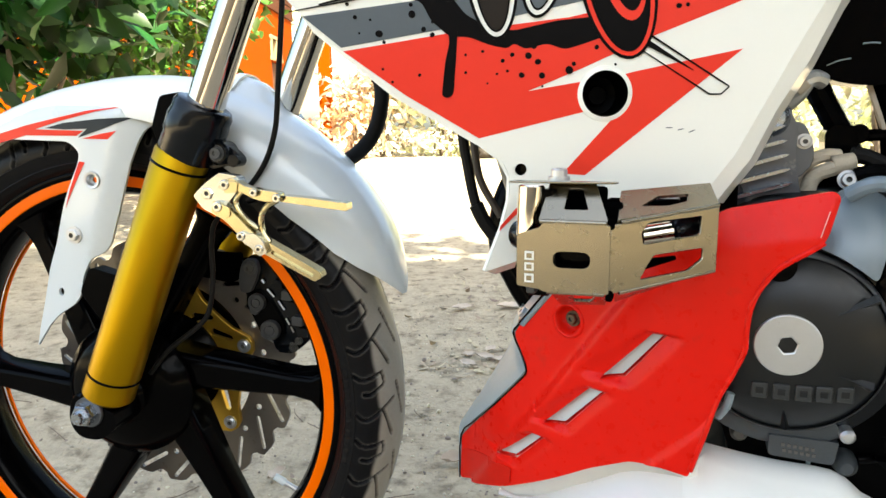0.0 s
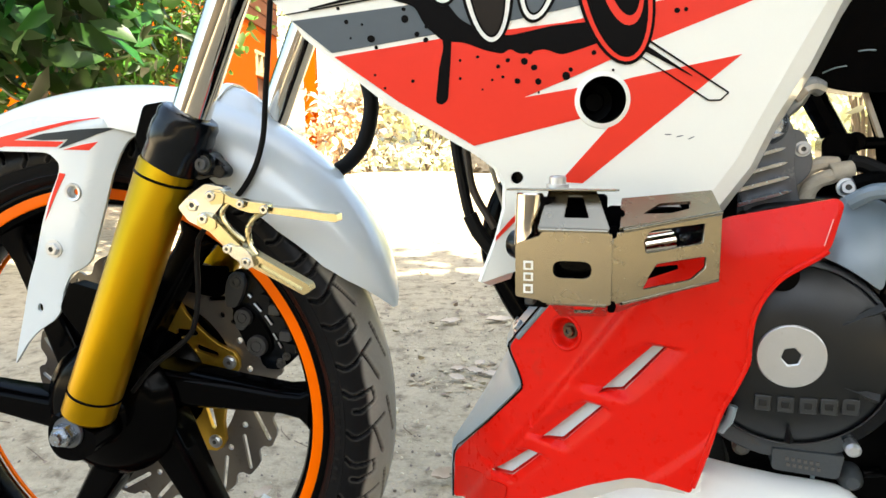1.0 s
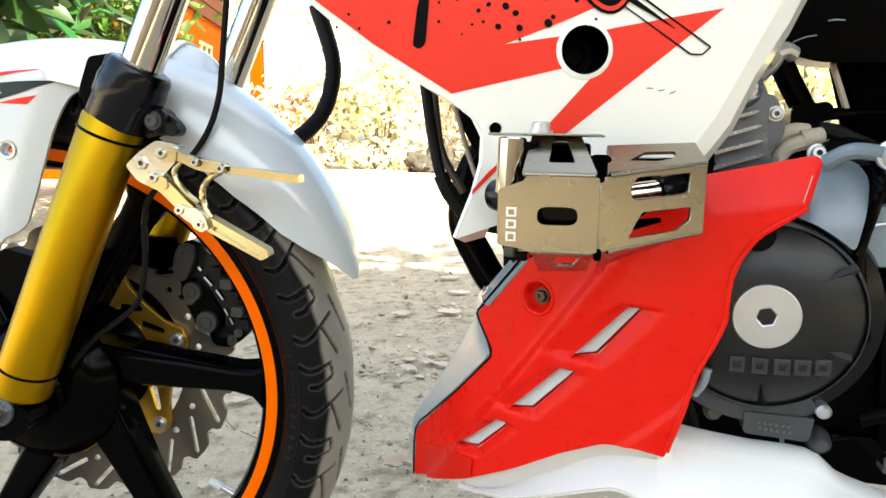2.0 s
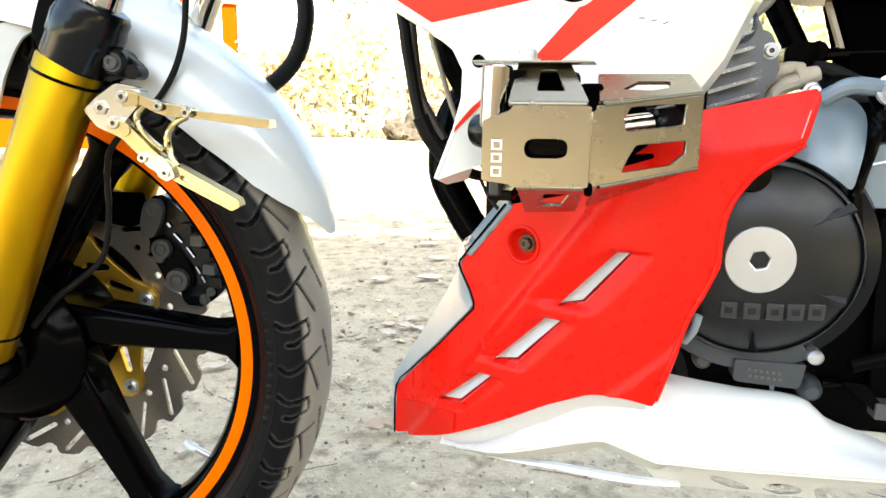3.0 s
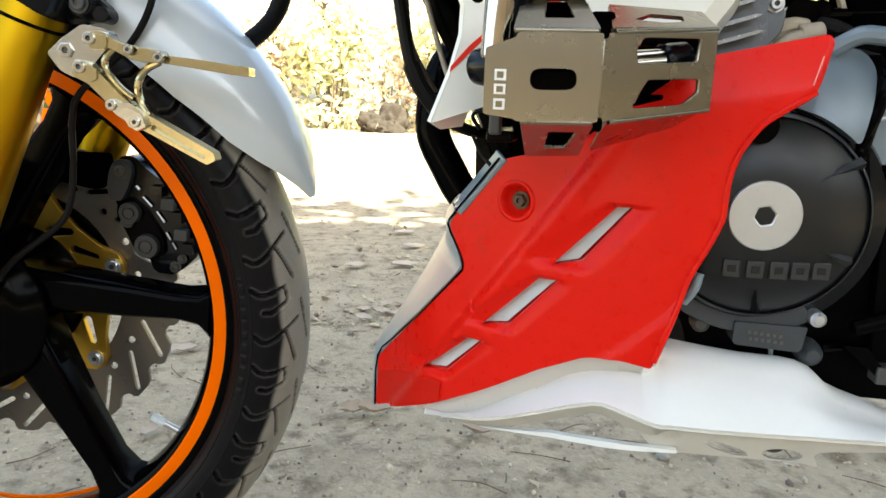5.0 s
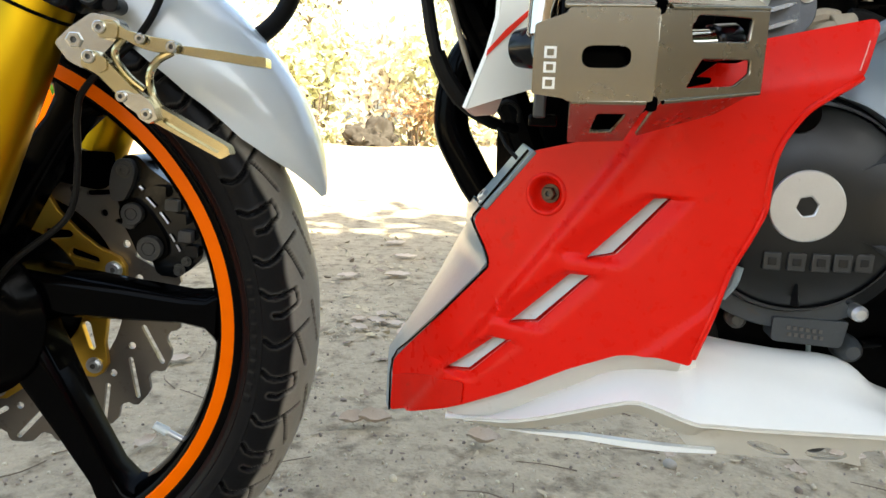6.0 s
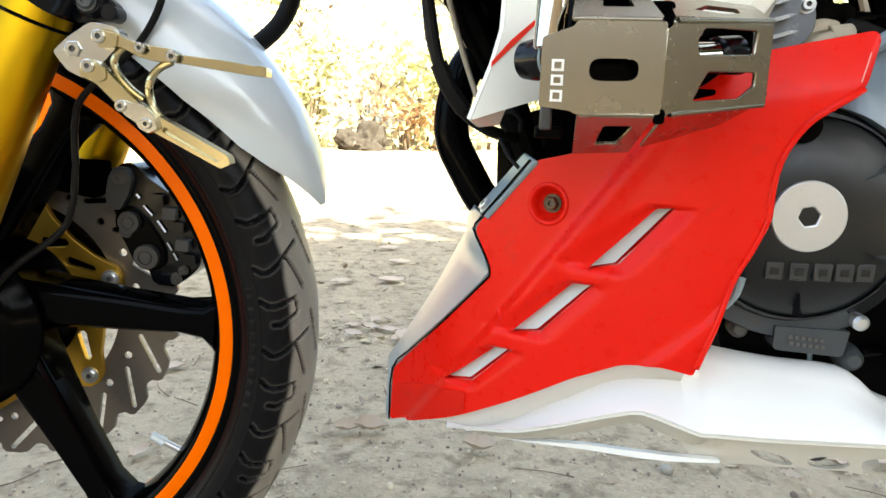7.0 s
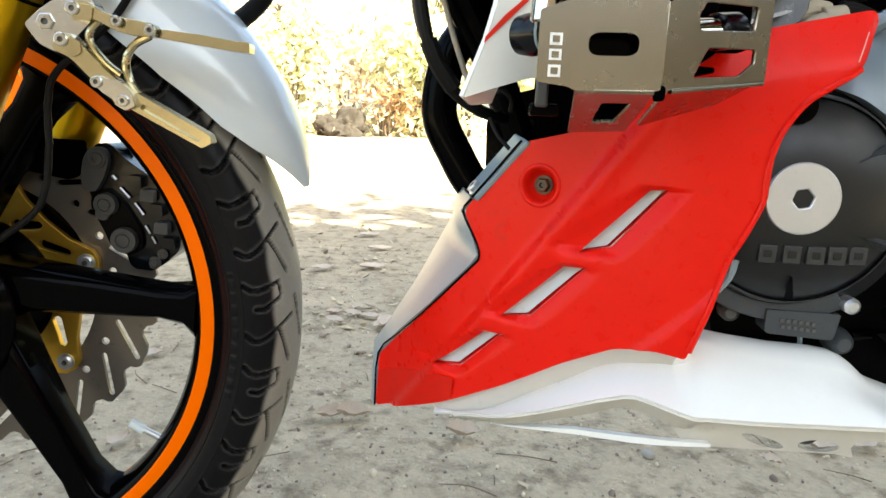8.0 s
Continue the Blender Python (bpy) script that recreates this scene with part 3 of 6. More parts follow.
for v, side in ((-0.080, -1), (0.090, 1)):
    foot, top = W(fork_u(0.0130), v, 0.0130), W(fork_u(0.247), v, 0.247)
    n = (top - foot).length
    leg = part("fork_leg", lathe([(0, 0), (0.0200, 0), (0.0240, 0.004), (0.0240, n - 0.002), (0.0228, n), (0, n)], along(foot, top), 40), GOLD, bike, "gold anodised fork sleeve with black rings")
    for k in (0.0258, n - 0.013):
        part("band", lathe([(0.0239, k - 0.0014), (0.0249, k - 0.0008), (0.0249, k + 0.0008), (0.0239, k + 0.0014)], along(foot, top), 40, closed=True), BLACK, leg, "thin black ring")
    cfoot, ctop = W(fork_u(0.247) + 0.003, v, 0.247), W(fork_u(0.292) + 0.007, v, 0.292)
    part("collar", lathe([(0.0225, -0.004), (0.0248, 0), (0.0250, 0.014), (0.0262, 0.016), (0.0268, 0.030), (0.0255, 0.036), (0.0258, 0.042), (0.0235, 0.0465), (0.0195, 0.0480), (0.0160, 0.0475)], along(cfoot, ctop), 40), GLOSS, leg, "black fork collar and dust seal")
    part("lug", solid(fillet([(-0.0076, 0.0214), (0.0318, 0.0044), (0.0330, -0.0100, 0.006), (0.0140, -0.0245, 0.010), (-0.0080, -0.0215, 0.010), (-0.0165, -0.0080, 0.008), (-0.0150, 0.0090, 0.006)], 0.002), v - 0.0195, v + 0.020, WHEEL), BLACK, leg, "black axle lug", bevel=0.003)
    part("stanchion", rod(W(fork_u(0.286) + 0.007, v, 0.286), W(fork_u(0.53) + 0.008, v, 0.53), 0.0162, 40), CHROME, bike, "polished chrome fork tube")
    part("pinch_ear", lathe([(0, -0.010), (0.0085, -0.010), (0.0105, -0.008), (0.0105, 0.010), (0, 0.010)], WHEEL @ Matrix.Translation((0.1480, v + 0.004, 0.2465)), 24), GLOSS, leg, "round black clamp ear")
    part("ear_tail", solid(fillet([(0.128, 0.240), (0.134, 0.262), (0.150, 0.2575), (0.166, 0.2450), (0.164, 0.2340), (0.152, 0.2355), (0.140, 0.2320)], 0.004), v, v + 0.010, WHEEL), GLOSS, leg, bevel=0.002)
    part("ear_knob", rod(W(0.161, v - 0.004, 0.2400), W(0.161, v + 0.012, 0.2400), 0.0058, 16), GLOSS, leg)
    bolt("ear_bolt", W(0.1480, v - 0.006, 0.2465), WHEEL.to_3x3() @ Vector((0, -1, 0)), 0.0052, GREYPISTON, leg, hexa=False)
axle = part("axle_nut", lathe([(0, -0.022), (0.0055, -0.022), (0.0062, -0.020), (0.0062, -0.016), (0.0098, -0.016), (0.0108, -0.014), (0.0108, -0.006), (0.0100, -0.005)], WHEEL @ Matrix.Translation((0.006, -0.096, 0.005)), 6), FINMETAL, bike, "bright axle nut with washer", crease=20)
part("washer", lathe([(0, -0.006), (0.0142, -0.006), (0.0148, -0.005), (0.0148, -0.002), (0, -0.002)], WHEEL @ Matrix.Translation((0.006, -0.096, 0.005)), 28), DULLMETAL, axle)
part("axle", rod(W(0, -0.09, 0), W(0, 0.11, 0), 0.0085), BRIGHT, bike, "steel axle")
part("speedometer_cable", tube([W(0.207, -0.060, 0.40), W(0.197, -0.060, 0.310), W(0.190, -0.060, 0.261), W(0.171, -0.060, 0.224), W(0.131, -0.060, 0.187), W(0.1225, -0.060, 0.165), W(0.1210, -0.060, 0.133), W(0.1165, -0.060, 0.104), W(0.1060, -0.060, 0.085), W(0.0694, -0.060, 0.0565), W(0.045, -0.058, 0.030)], 0.0025), HOSE, bike, "thin black cable")
# a black plate added where the top of the disc is lost in darkness
part("disc_mask", solid(fillet([(0.010, 0.112), (0.047, 0.134), (0.097, 0.133), (0.0958, 0.107), (0.0838, 0.0988), (0.0469, 0.1057), (0.0245, 0.0786), (0.005, 0.085)], 0.004), 0.044, 0.049, WHEEL), MATT, bike, "black plate added to hide the disc's upper end")

# front fender
FEND = [(20.1, 0.3125, 0.3085, 0.004), (22.0, 0.3175, 0.3060, 0.014), (25, 0.3225, 0.3000, 0.027), (28.6, 0.3275, 0.2900, 0.038), (33, 0.3315, 0.2810, 0.046), (43, 0.3345, 0.2710, 0.053), (50, 0.3350, 0.2690, 0.056),
        (58, 0.3345, 0.2700, 0.058), (66, 0.3320, 0.2760, 0.060), (72, 0.3280, 0.2800, 0.060), (80, 0.3220, 0.2800, 0.060), (92, 0.3130, 0.2780, 0.060), (104, 0.3075, 0.2780, 0.056), (116, 0.3050, 0.2830, 0.050), (130, 0.3050, 0.2930, 0.036), (136, 0.3050, 0.3000, 0.018)]


def fender_point(deg, q, lift=0.0):
    a = [f[0] for f in FEND]
    rc, re, h = [float(np.interp(deg, a, [f[k] for f in FEND])) for k in (1, 2, 3)]
    s = math.sin(radians(q))
    c = max(0.0, math.cos(radians(q))) ** 0.8
    r = re + (rc - re) * c + lift + 0.014 * smooth01((deg - 59) / 5) * smooth01((71 - deg) / 4) * smooth01((q + 16) / 14) * smooth01((48 - q) / 14)
    return W(r * math.cos(radians(deg)), (h + lift) * math.copysign(abs(s) ** 0.85, s) if q else 0.0, r * math.sin(radians(deg)))


QS = [-90 + 7.5 * i for i in range(25)]
bm = shell(loft([[fender_point(d, q) for q in QS] for d in np.linspace(20.1, 70, 44)]), 0.0025)
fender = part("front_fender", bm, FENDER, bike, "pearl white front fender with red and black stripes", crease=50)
bm = shell(loft([[fender_point(d, q, 0.003) for q in QS] for d in np.linspace(66.5, 136, 56)]), 0.0025)
part("fender_nose", bm, WHITE, fender, "white fender nose", crease=50)

# side plate of the fender that runs down in front of the fork
GUARD_V = -0.066


def guard_at(u, w, out=0.0):
    r = math.hypot(u, w)
    bend = 0.45 * max(0.0, u - 0.030 - (w - 0.25) * 0.34) + 0.012 * smooth01((-0.02 - u) / 0.12) + 0.006 * smooth01((0.20 - w) / 0.15) + 0.016 * smooth01((r - 0.284) / 0.020)
    return W(u, GUARD_V + bend - out, w)


plate = fillet([(0.080, 0.285), (0.074, 0.291), (0.064, 0.296), (0.030, 0.301), (-0.030, 0.300), (-0.080, 0.291), (-0.145, 0.268), (-0.150, 0.243), (-0.080, 0.2600), (-0.012, 0.2575, 0.010), (-0.002, 0.247, 0.008), (-0.005, 0.237), (-0.018, 0.213), (-0.026, 0.194), (-0.038, 0.161),
                (-0.052, 0.133), (-0.063, 0.104), (-0.076, 0.072), (-0.083, 0.051, 0.002), (-0.063, 0.075), (-0.049, 0.087), (-0.028, 0.099), (-0.020, 0.108), (-0.014, 0.128), (-0.004, 0.145), (0.008, 0.151), (0.015, 0.158, 0.006), (0.027, 0.189), (0.044, 0.237), (0.053, 0.256), (0.060, 0.267), (0.075, 0.277)], 0.004)
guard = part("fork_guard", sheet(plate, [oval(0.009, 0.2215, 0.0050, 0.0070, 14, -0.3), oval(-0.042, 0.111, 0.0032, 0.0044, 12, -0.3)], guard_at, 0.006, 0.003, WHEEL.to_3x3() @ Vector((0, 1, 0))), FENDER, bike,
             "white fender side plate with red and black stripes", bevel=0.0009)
part("grommet", lathe([(0.0046, 0.001), (0.0056, -0.0012), (0.0078, -0.0016), (0.0084, 0.0004), (0.0050, 0.0040), (0.0030, 0.0044), (0.0030, 0.006)], WHEEL @ Matrix.Translation((0.009, GUARD_V - 0.0004, 0.2215)), 24), BRIGHT, guard, "steel eyelet")
bolt("plate_bolt", guard_at(-0.017, 0.169, 0.0), WHEEL.to_3x3() @ Vector((0, -1, 0)), 0.0062, BRIGHT, guard, "bright plate bolt", h=0.005)


def stripe(outline, material, label, lift, on=guard):
    part("stripe", sheet(outline, (), lambda u, w: guard_at(u, w, lift), 0.012, 0.0003, WHEEL.to_3x3() @ Vector((0, 1, 0))), material, on, label)


stripe([(-0.125, 0.258), (-0.059, 0.2725), (-0.023, 0.279), (0.012, 0.2855), (0.063, 0.2905), (0.020, 0.2845), (-0.020, 0.2760), (-0.047, 0.2690), (0.005, 0.2670), (-0.003, 0.2625), (-0.059, 0.2635), (-0.125, 0.250)], REDFILM, "red stripe", 0.0006)
stripe([(-0.035, 0.2700), (-0.015, 0.2745), (0.020, 0.2775), (0.056, 0.2790), (0.028, 0.2695), (-0.001, 0.2608), (0.009, 0.2688), (-0.015, 0.2685)], NAVY, "black stripe", 0.0009)
stripe([(0.003, 0.2600), (0.022, 0.2640), (0.038, 0.2665), (0.029, 0.2590)], REDFILM, "red stripe", 0.0006)
stripe([(-0.0030, 0.2390), (0.0030, 0.2380), (-0.0090, 0.2190), (-0.0170, 0.2050), (-0.0225, 0.1950), (-0.0165, 0.2110)], REDFILM, "thin red edge stripe", 0.0006)
part("guard_bracket", solid(fillet([(0.080, 0.270), (0.090, 0.297), (0.112, 0.300), (0.118, 0.262), (0.100, 0.240), (0.088, 0.246)], 0.004), -0.074, -0.050, WHEEL), PLASTIC, bike, "black fork bracket", bevel=0.003)
part("guard_bracket", solid(fillet([(-0.018, 0.112), (-0.004, 0.138), (0.010, 0.134), (0.048, 0.124), (0.050, 0.070), (0.010, 0.075)], 0.006), -0.066, -0.050, WHEEL), PLASTIC, bike, "black lower bracket", bevel=0.003)

# machined lever bracket clamped to the fork
LV = -0.105
LEVER = WHEEL @ Matrix.Translation((0.0084, 0, 0.0057)) @ Matrix.Diagonal((0.9712, 1, 0.9712, 1))


def LW(u, v, w):
    return LEVER @ Vector((u, v, w))


bracket = part("lever_bracket", solid(fillet([(0.129, 0.212), (0.140, 0.222), (0.155, 0.232), (0.172, 0.229), (0.176, 0.221), (0.163, 0.207), (0.149, 0.195), (0.138, 0.200)], 0.003), LV, LV + 0.012, LEVER), SILVER, bike,
               "folding lever bracket of bright and champagne gold metal", bevel=0.0012)
part("link", solid(fillet([(0.158, 0.226), (0.170, 0.228), (0.180, 0.221), (0.194, 0.218), (0.212, 0.2155), (0.213, 0.2075), (0.198, 0.2075), (0.188, 0.210), (0.176, 0.216), (0.163, 0.218)], 0.003), LV - 0.005, LV + 0.006, LEVER), CHAMPAGNE, bracket, bevel=0.001)
part("blade", solid(fillet([(0.211, 0.2130), (0.240, 0.2105), (0.270, 0.2065), (0.270, 0.2010), (0.260, 0.2012), (0.211, 0.2075)], 0.0015), LV - 0.003, LV + 0.010, LEVER), CHAMPAGNE, bracket, "champagne lever blade", bevel=0.0012)
part("link", solid(fillet([(0.150, 0.206), (0.158, 0.208), (0.168, 0.199), (0.180, 0.186), (0.193, 0.175), (0.187, 0.166), (0.172, 0.179), (0.159, 0.192), (0.148, 0.197)], 0.003), LV - 0.005, LV + 0.006, LEVER), CHAMPAGNE, bracket, bevel=0.0016)
lower = sheet(fillet([(0.191, 0.1765), (0.2440, 0.1475), (0.2455, 0.1420), (0.2390, 0.1385), (0.187, 0.1655)], 0.0015), [fillet([(0.202, 0.1655), (0.2390, 0.1450), (0.2365, 0.1428), (0.200, 0.1625)], 0.001)],
              lambda u, w: LW(u, LV - 0.003, w), 0, 0.013, WHEEL.to_3x3() @ Vector((0, 1, 0)))
part("blade", lower, CHAMPAGNE, bracket, "grooved champagne lever blade", bevel=0.001)
part("groove_floor", solid([(0.201, 0.1662), (0.2395, 0.1452), (0.2370, 0.1422), (0.199, 0.1620)], LV + 0.0015, LV + 0.006, LEVER), CHAMPAGNE, bracket)
for pad in ([(0.1605, 0.2262), (0.1752, 0.2246), (0.1740, 0.2155), (0.1625, 0.2148)], [(0.1507, 0.2087), (0.1664, 0.2023), (0.1664, 0.1951), (0.1607, 0.1925), (0.1525, 0.1980)]):
    part("pad", solid(fillet(pad, 0.002), LV - 0.0065, LV + 0.002, LEVER), CHAMPAGNE, bracket, "gold pad under a screw", bevel=0.0008)
part("blade_tip", solid(fillet([(0.2640, 0.2078), (0.2708, 0.2068), (0.2708, 0.2004), (0.2640, 0.2008)], 0.001), LV - 0.0038, LV + 0.0105, LEVER), CHAMPAGNE, bracket, bevel=0.001)
part("hook", tube([LW(0.207, LV + 0.001, 0.2085), LW(0.1975, LV + 0.001, 0.203), LW(0.1915, LV + 0.001, 0.1935), LW(0.1925, LV + 0.001, 0.1815), LW(0.198, LV + 0.001, 0.172)], 0.0026), CHAMPAGNE, bracket)
part("hook", tube([LW(0.176, LV + 0.001, 0.2165), LW(0.169, LV + 0.001, 0.208), LW(0.171, LV + 0.001, 0.200), LW(0.179, LV + 0.001, 0.190), LW(0.188, LV + 0.001, 0.183)], 0.0024), CHAMPAGNE, bracket)
part("pivot_block", solid(fillet([(0.1725, 0.1785), (0.1760, 0.1828), (0.1820, 0.1802), (0.1890, 0.1800), (0.1932, 0.1768), (0.1965, 0.1722), (0.1992, 0.1640), (0.1930, 0.1608), (0.1870, 0.1640), (0.1855, 0.1676), (0.1790, 0.1716)], 0.0012), LV - 0.008, LV, LEVER), SILVER, bracket, "bright notched pivot block", bevel=0.001)
for u, w, r in ((0.163, 0.222, 0.0042), (0.155, 0.203, 0.0042), (0.190, 0.2155, 0.0034), (0.2105, 0.211, 0.0036), (0.176, 0.178, 0.0036), (0.192, 0.167, 0.0036), (0.143, 0.214, 0.0055)):
    bolt("screw", LW(u, LV + 0.0012 - (0.008 if r < 0.004 else 0.0062 if r < 0.005 else 0.0), w), WHEEL.to_3x3() @ Vector((0, -1, 0)), r, SILVER, bracket, hexa=r > 0.005, h=0.003, washer=r > 0.005)

# the body behind the fork is drawn smaller and set to size here
PLACE = Matrix.Translation((0.4888, -0.4321, 0.5530)) @ Matrix.Scale(1.0683, 4) @ Matrix.Translation((-0.4888, 0.4321, -0.5530))

# tank shroud: a flat flaring panel with folded edges


def shroud_at(x, z, out=0.0):
    return Vector((x, -0.162 + 0.32 * (x - 0.451) - out * 0.952, z)) + Vector((out * 0.305, 0, 0))


SHROUD_IN = Vector((-0.305, 0.952, 0))
edge = fillet([(0.300, 0.655), (0.343, 0.608), (0.384, 0.573), (0.430, 0.545), (0.441, 0.536), (0.446, 0.526), (0.4455, 0.512, 0.01), (0.4415, 0.496), (0.4325, 0.4705, 0.001), (0.446, 0.4755), (0.462, 0.4810), (0.482, 0.4820), (0.487, 0.512), (0.550, 0.5145, 0.003),
               (0.566, 0.538), (0.593, 0.593), (0.609, 0.624), (0.626, 0.660), (0.60, 0.720), (0.40, 0.730), (0.29, 0.690)], 0.004)
shroud = part("tank_shroud", sheet(edge, [oval(0.4955, 0.5715, 0.0128, 0.0128, 28), oval(0.4515, 0.530, 0.0034, 0.0034, 14)], shroud_at, 0, 0.003, SHROUD_IN), WHITE, bike,
              "white tank shroud with red and grey stripes and black ink splashes", bevel=0.0008)
rim = []
for k in ((0.286, 0.692), (0.343, 0.608), (0.384, 0.573), (0.430, 0.545), (0.4405, 0.5365), (0.4455, 0.526), (0.4450, 0.512), (0.4410, 0.496), (0.4320, 0.4710)):
    p = shroud_at(*k)
    rim.append([p, p + Vector((0.0035, 0.009, -0.0035)), p + Vector((0.012, 0.024, -0.002))])
part("shroud_edge", shell(loft(rim), 0.002), WHITE, shroud, "folded white front edge")
rim = []
for i, k in enumerate(((0.5495, 0.5140), (0.566, 0.538), (0.5795, 0.5655), (0.593, 0.593), (0.609, 0.624), (0.626, 0.660))):
    p = shroud_at(*k)
    chip = 0.0012 * math.sin(i * 2.7)
    rim.append([p, p + Vector((0.0075 + chip, 0.007, -0.004)), p + Vector((0.0125 + chip, 0.030, -0.007))])
part("shroud_edge", shell(loft(rim), 0.002), WHITE, shroud, "folded white rear edge, chipped")
SHM = Matrix.Translation(shroud_at(0.4955, 0.5715)) @ SHROUD_IN.to_track_quat("Y", "Z").to_matrix().to_4x4()
part("socket_ring", lathe([(0.0126, -0.0016), (0.0150, -0.0008), (0.0156, 0.0006), (0.0128, 0.004)], SHM, 40), WHITE, shroud, "raised white ring round the socket")
part("socket", lathe([(0.0128, 0), (0.0122, 0.014), (0.0108, 0.024), (0.0060, 0.026), (0.0050, 0.022), (0, 0.022)], SHM, 40), PLASTIC, shroud, "deep black round socket")
part("plug", lathe([(0.0034, 0.001), (0.003, 0.006), (0, 0.006)], Matrix.Translation(shroud_at(0.4515, 0.530)), 14), BLACK, shroud)


def film(outline, material, label, level, holes=()):
    return part("decal", sheet(outline, holes, lambda x, z: shroud_at(x, z, 0.0002 + 0.00025 * level), 0, 0.0002, SHROUD_IN), material, shroud, label)


film([(0.357, 0.5965), (0.418, 0.606), (0.476, 0.6125), (0.512, 0.6205), (0.574, 0.6325), (0.606, 0.6365), (0.516, 0.6005), (0.4835, 0.5855), (0.455, 0.5735), (0.4829, 0.5782), (0.4819, 0.5759), (0.4813, 0.5735), (0.4812, 0.5710), (0.4815, 0.5685), (0.4822, 0.5661), (0.4834, 0.5639), (0.4849, 0.5619), (0.429, 0.5478), (0.390, 0.572)], REDFILM, "red stripe of the shroud", 1)
film([(0.5105, 0.5832), (0.566, 0.5945), (0.486, 0.5265), (0.474, 0.5275), (0.4999, 0.5579), (0.5029, 0.5593), (0.5055, 0.5613), (0.5075, 0.5638), (0.5090, 0.5667), (0.5097, 0.5699), (0.5097, 0.5732), (0.5090, 0.5763), (0.5075, 0.5793), (0.5054, 0.5818)], REDFILM, "red arrow stripe", 1)
film([(0.336, 0.6155), (0.394, 0.6225), (0.440, 0.633), (0.440, 0.668), (0.545, 0.650), (0.530, 0.6312), (0.505, 0.6255), (0.447, 0.6135), (0.356, 0.5985)], GREYFILM, "grey stripe", 1)
INK = [(0.379, 0.640), (0.386, 0.626), (0.399, 0.622), (0.404, 0.612), (0.4135, 0.6035), (0.424, 0.603), (0.435, 0.5985), (0.444, 0.5965), (0.4475, 0.5995), (0.453, 0.5960), (0.465, 0.5990), (0.474, 0.5955), (0.484, 0.5985), (0.494, 0.602),
       (0.500, 0.616), (0.4935, 0.613), (0.470, 0.611), (0.447, 0.6060), (0.434, 0.6080), (0.422, 0.615), (0.412, 0.628), (0.405, 0.640)]
film(fillet(INK, 0.003), BLACKFILM, "black ink splash", 2)


def loop(cx, cz, rx, rz, turn, fill):
    """A drawn loop: black rim, pale line, dark inside."""
    film(oval(cx, cz, rx, rz, 40, turn), BLACKFILM, "black drawn loop", 3)
    film(oval(cx, cz, rx - 0.0017, rz - 0.0017, 40, turn), WHITEFILM if fill is not REDFILM else REDFILM, "pale line of the drawing", 4)
    film(oval(cx, cz, rx - 0.0040, rz - 0.0040, 40, turn), BLACKFILM, "black drawn loop", 5)
    film(oval(cx, cz, rx - 0.0052, rz - 0.0052, 40, turn), fill if fill is not REDFILM else BLACKFILM, "dark inside of the loop", 6)


loop(0.4115, 0.645, 0.0115, 0.0235, 0.12, BROWNFILM)
loop(0.4350, 0.640, 0.0140, 0.0390, 0.10, BROWNFILM)
loop(0.4630, 0.642, 0.0120, 0.0300, -0.15, GREYFILM)
loop(0.5000, 0.632, 0.0195, 0.0430, 0.22, REDFILM)
film(oval(0.5030, 0.634, 0.0105, 0.0245, 30, 0.25), REDFILM, "red ring", 7)
film(oval(0.5035, 0.636, 0.0078, 0.0215, 30, 0.25), BLACKFILM, "black ring", 8)
film(oval(0.5045, 0.641, 0.0052, 0.0175, 30, 0.25), REDFILM, "red ring", 9)
film(oval(0.5045, 0.643, 0.0036, 0.0150, 30, 0.25), BLACKFILM, "black ring", 10)
film(fillet([(0.4125, 0.612), (0.4180, 0.612), (0.4172, 0.595), (0.4155, 0.5725), (0.4125, 0.5700), (0.4092, 0.5715), (0.4112, 0.590), (0.4135, 0.600)], 0.002), BLACKFILM, "black ink drip", 3)


def pen(p, q, w0, w1, level=3):
    p, q = Vector(p), Vector(q)
    n = Vector((-(q - p).y, (q - p).x)).normalized()
    film([p + n * w0, q + n * w1, q - n * w1, p - n * w0], BLACKFILM, "black pen line", level)


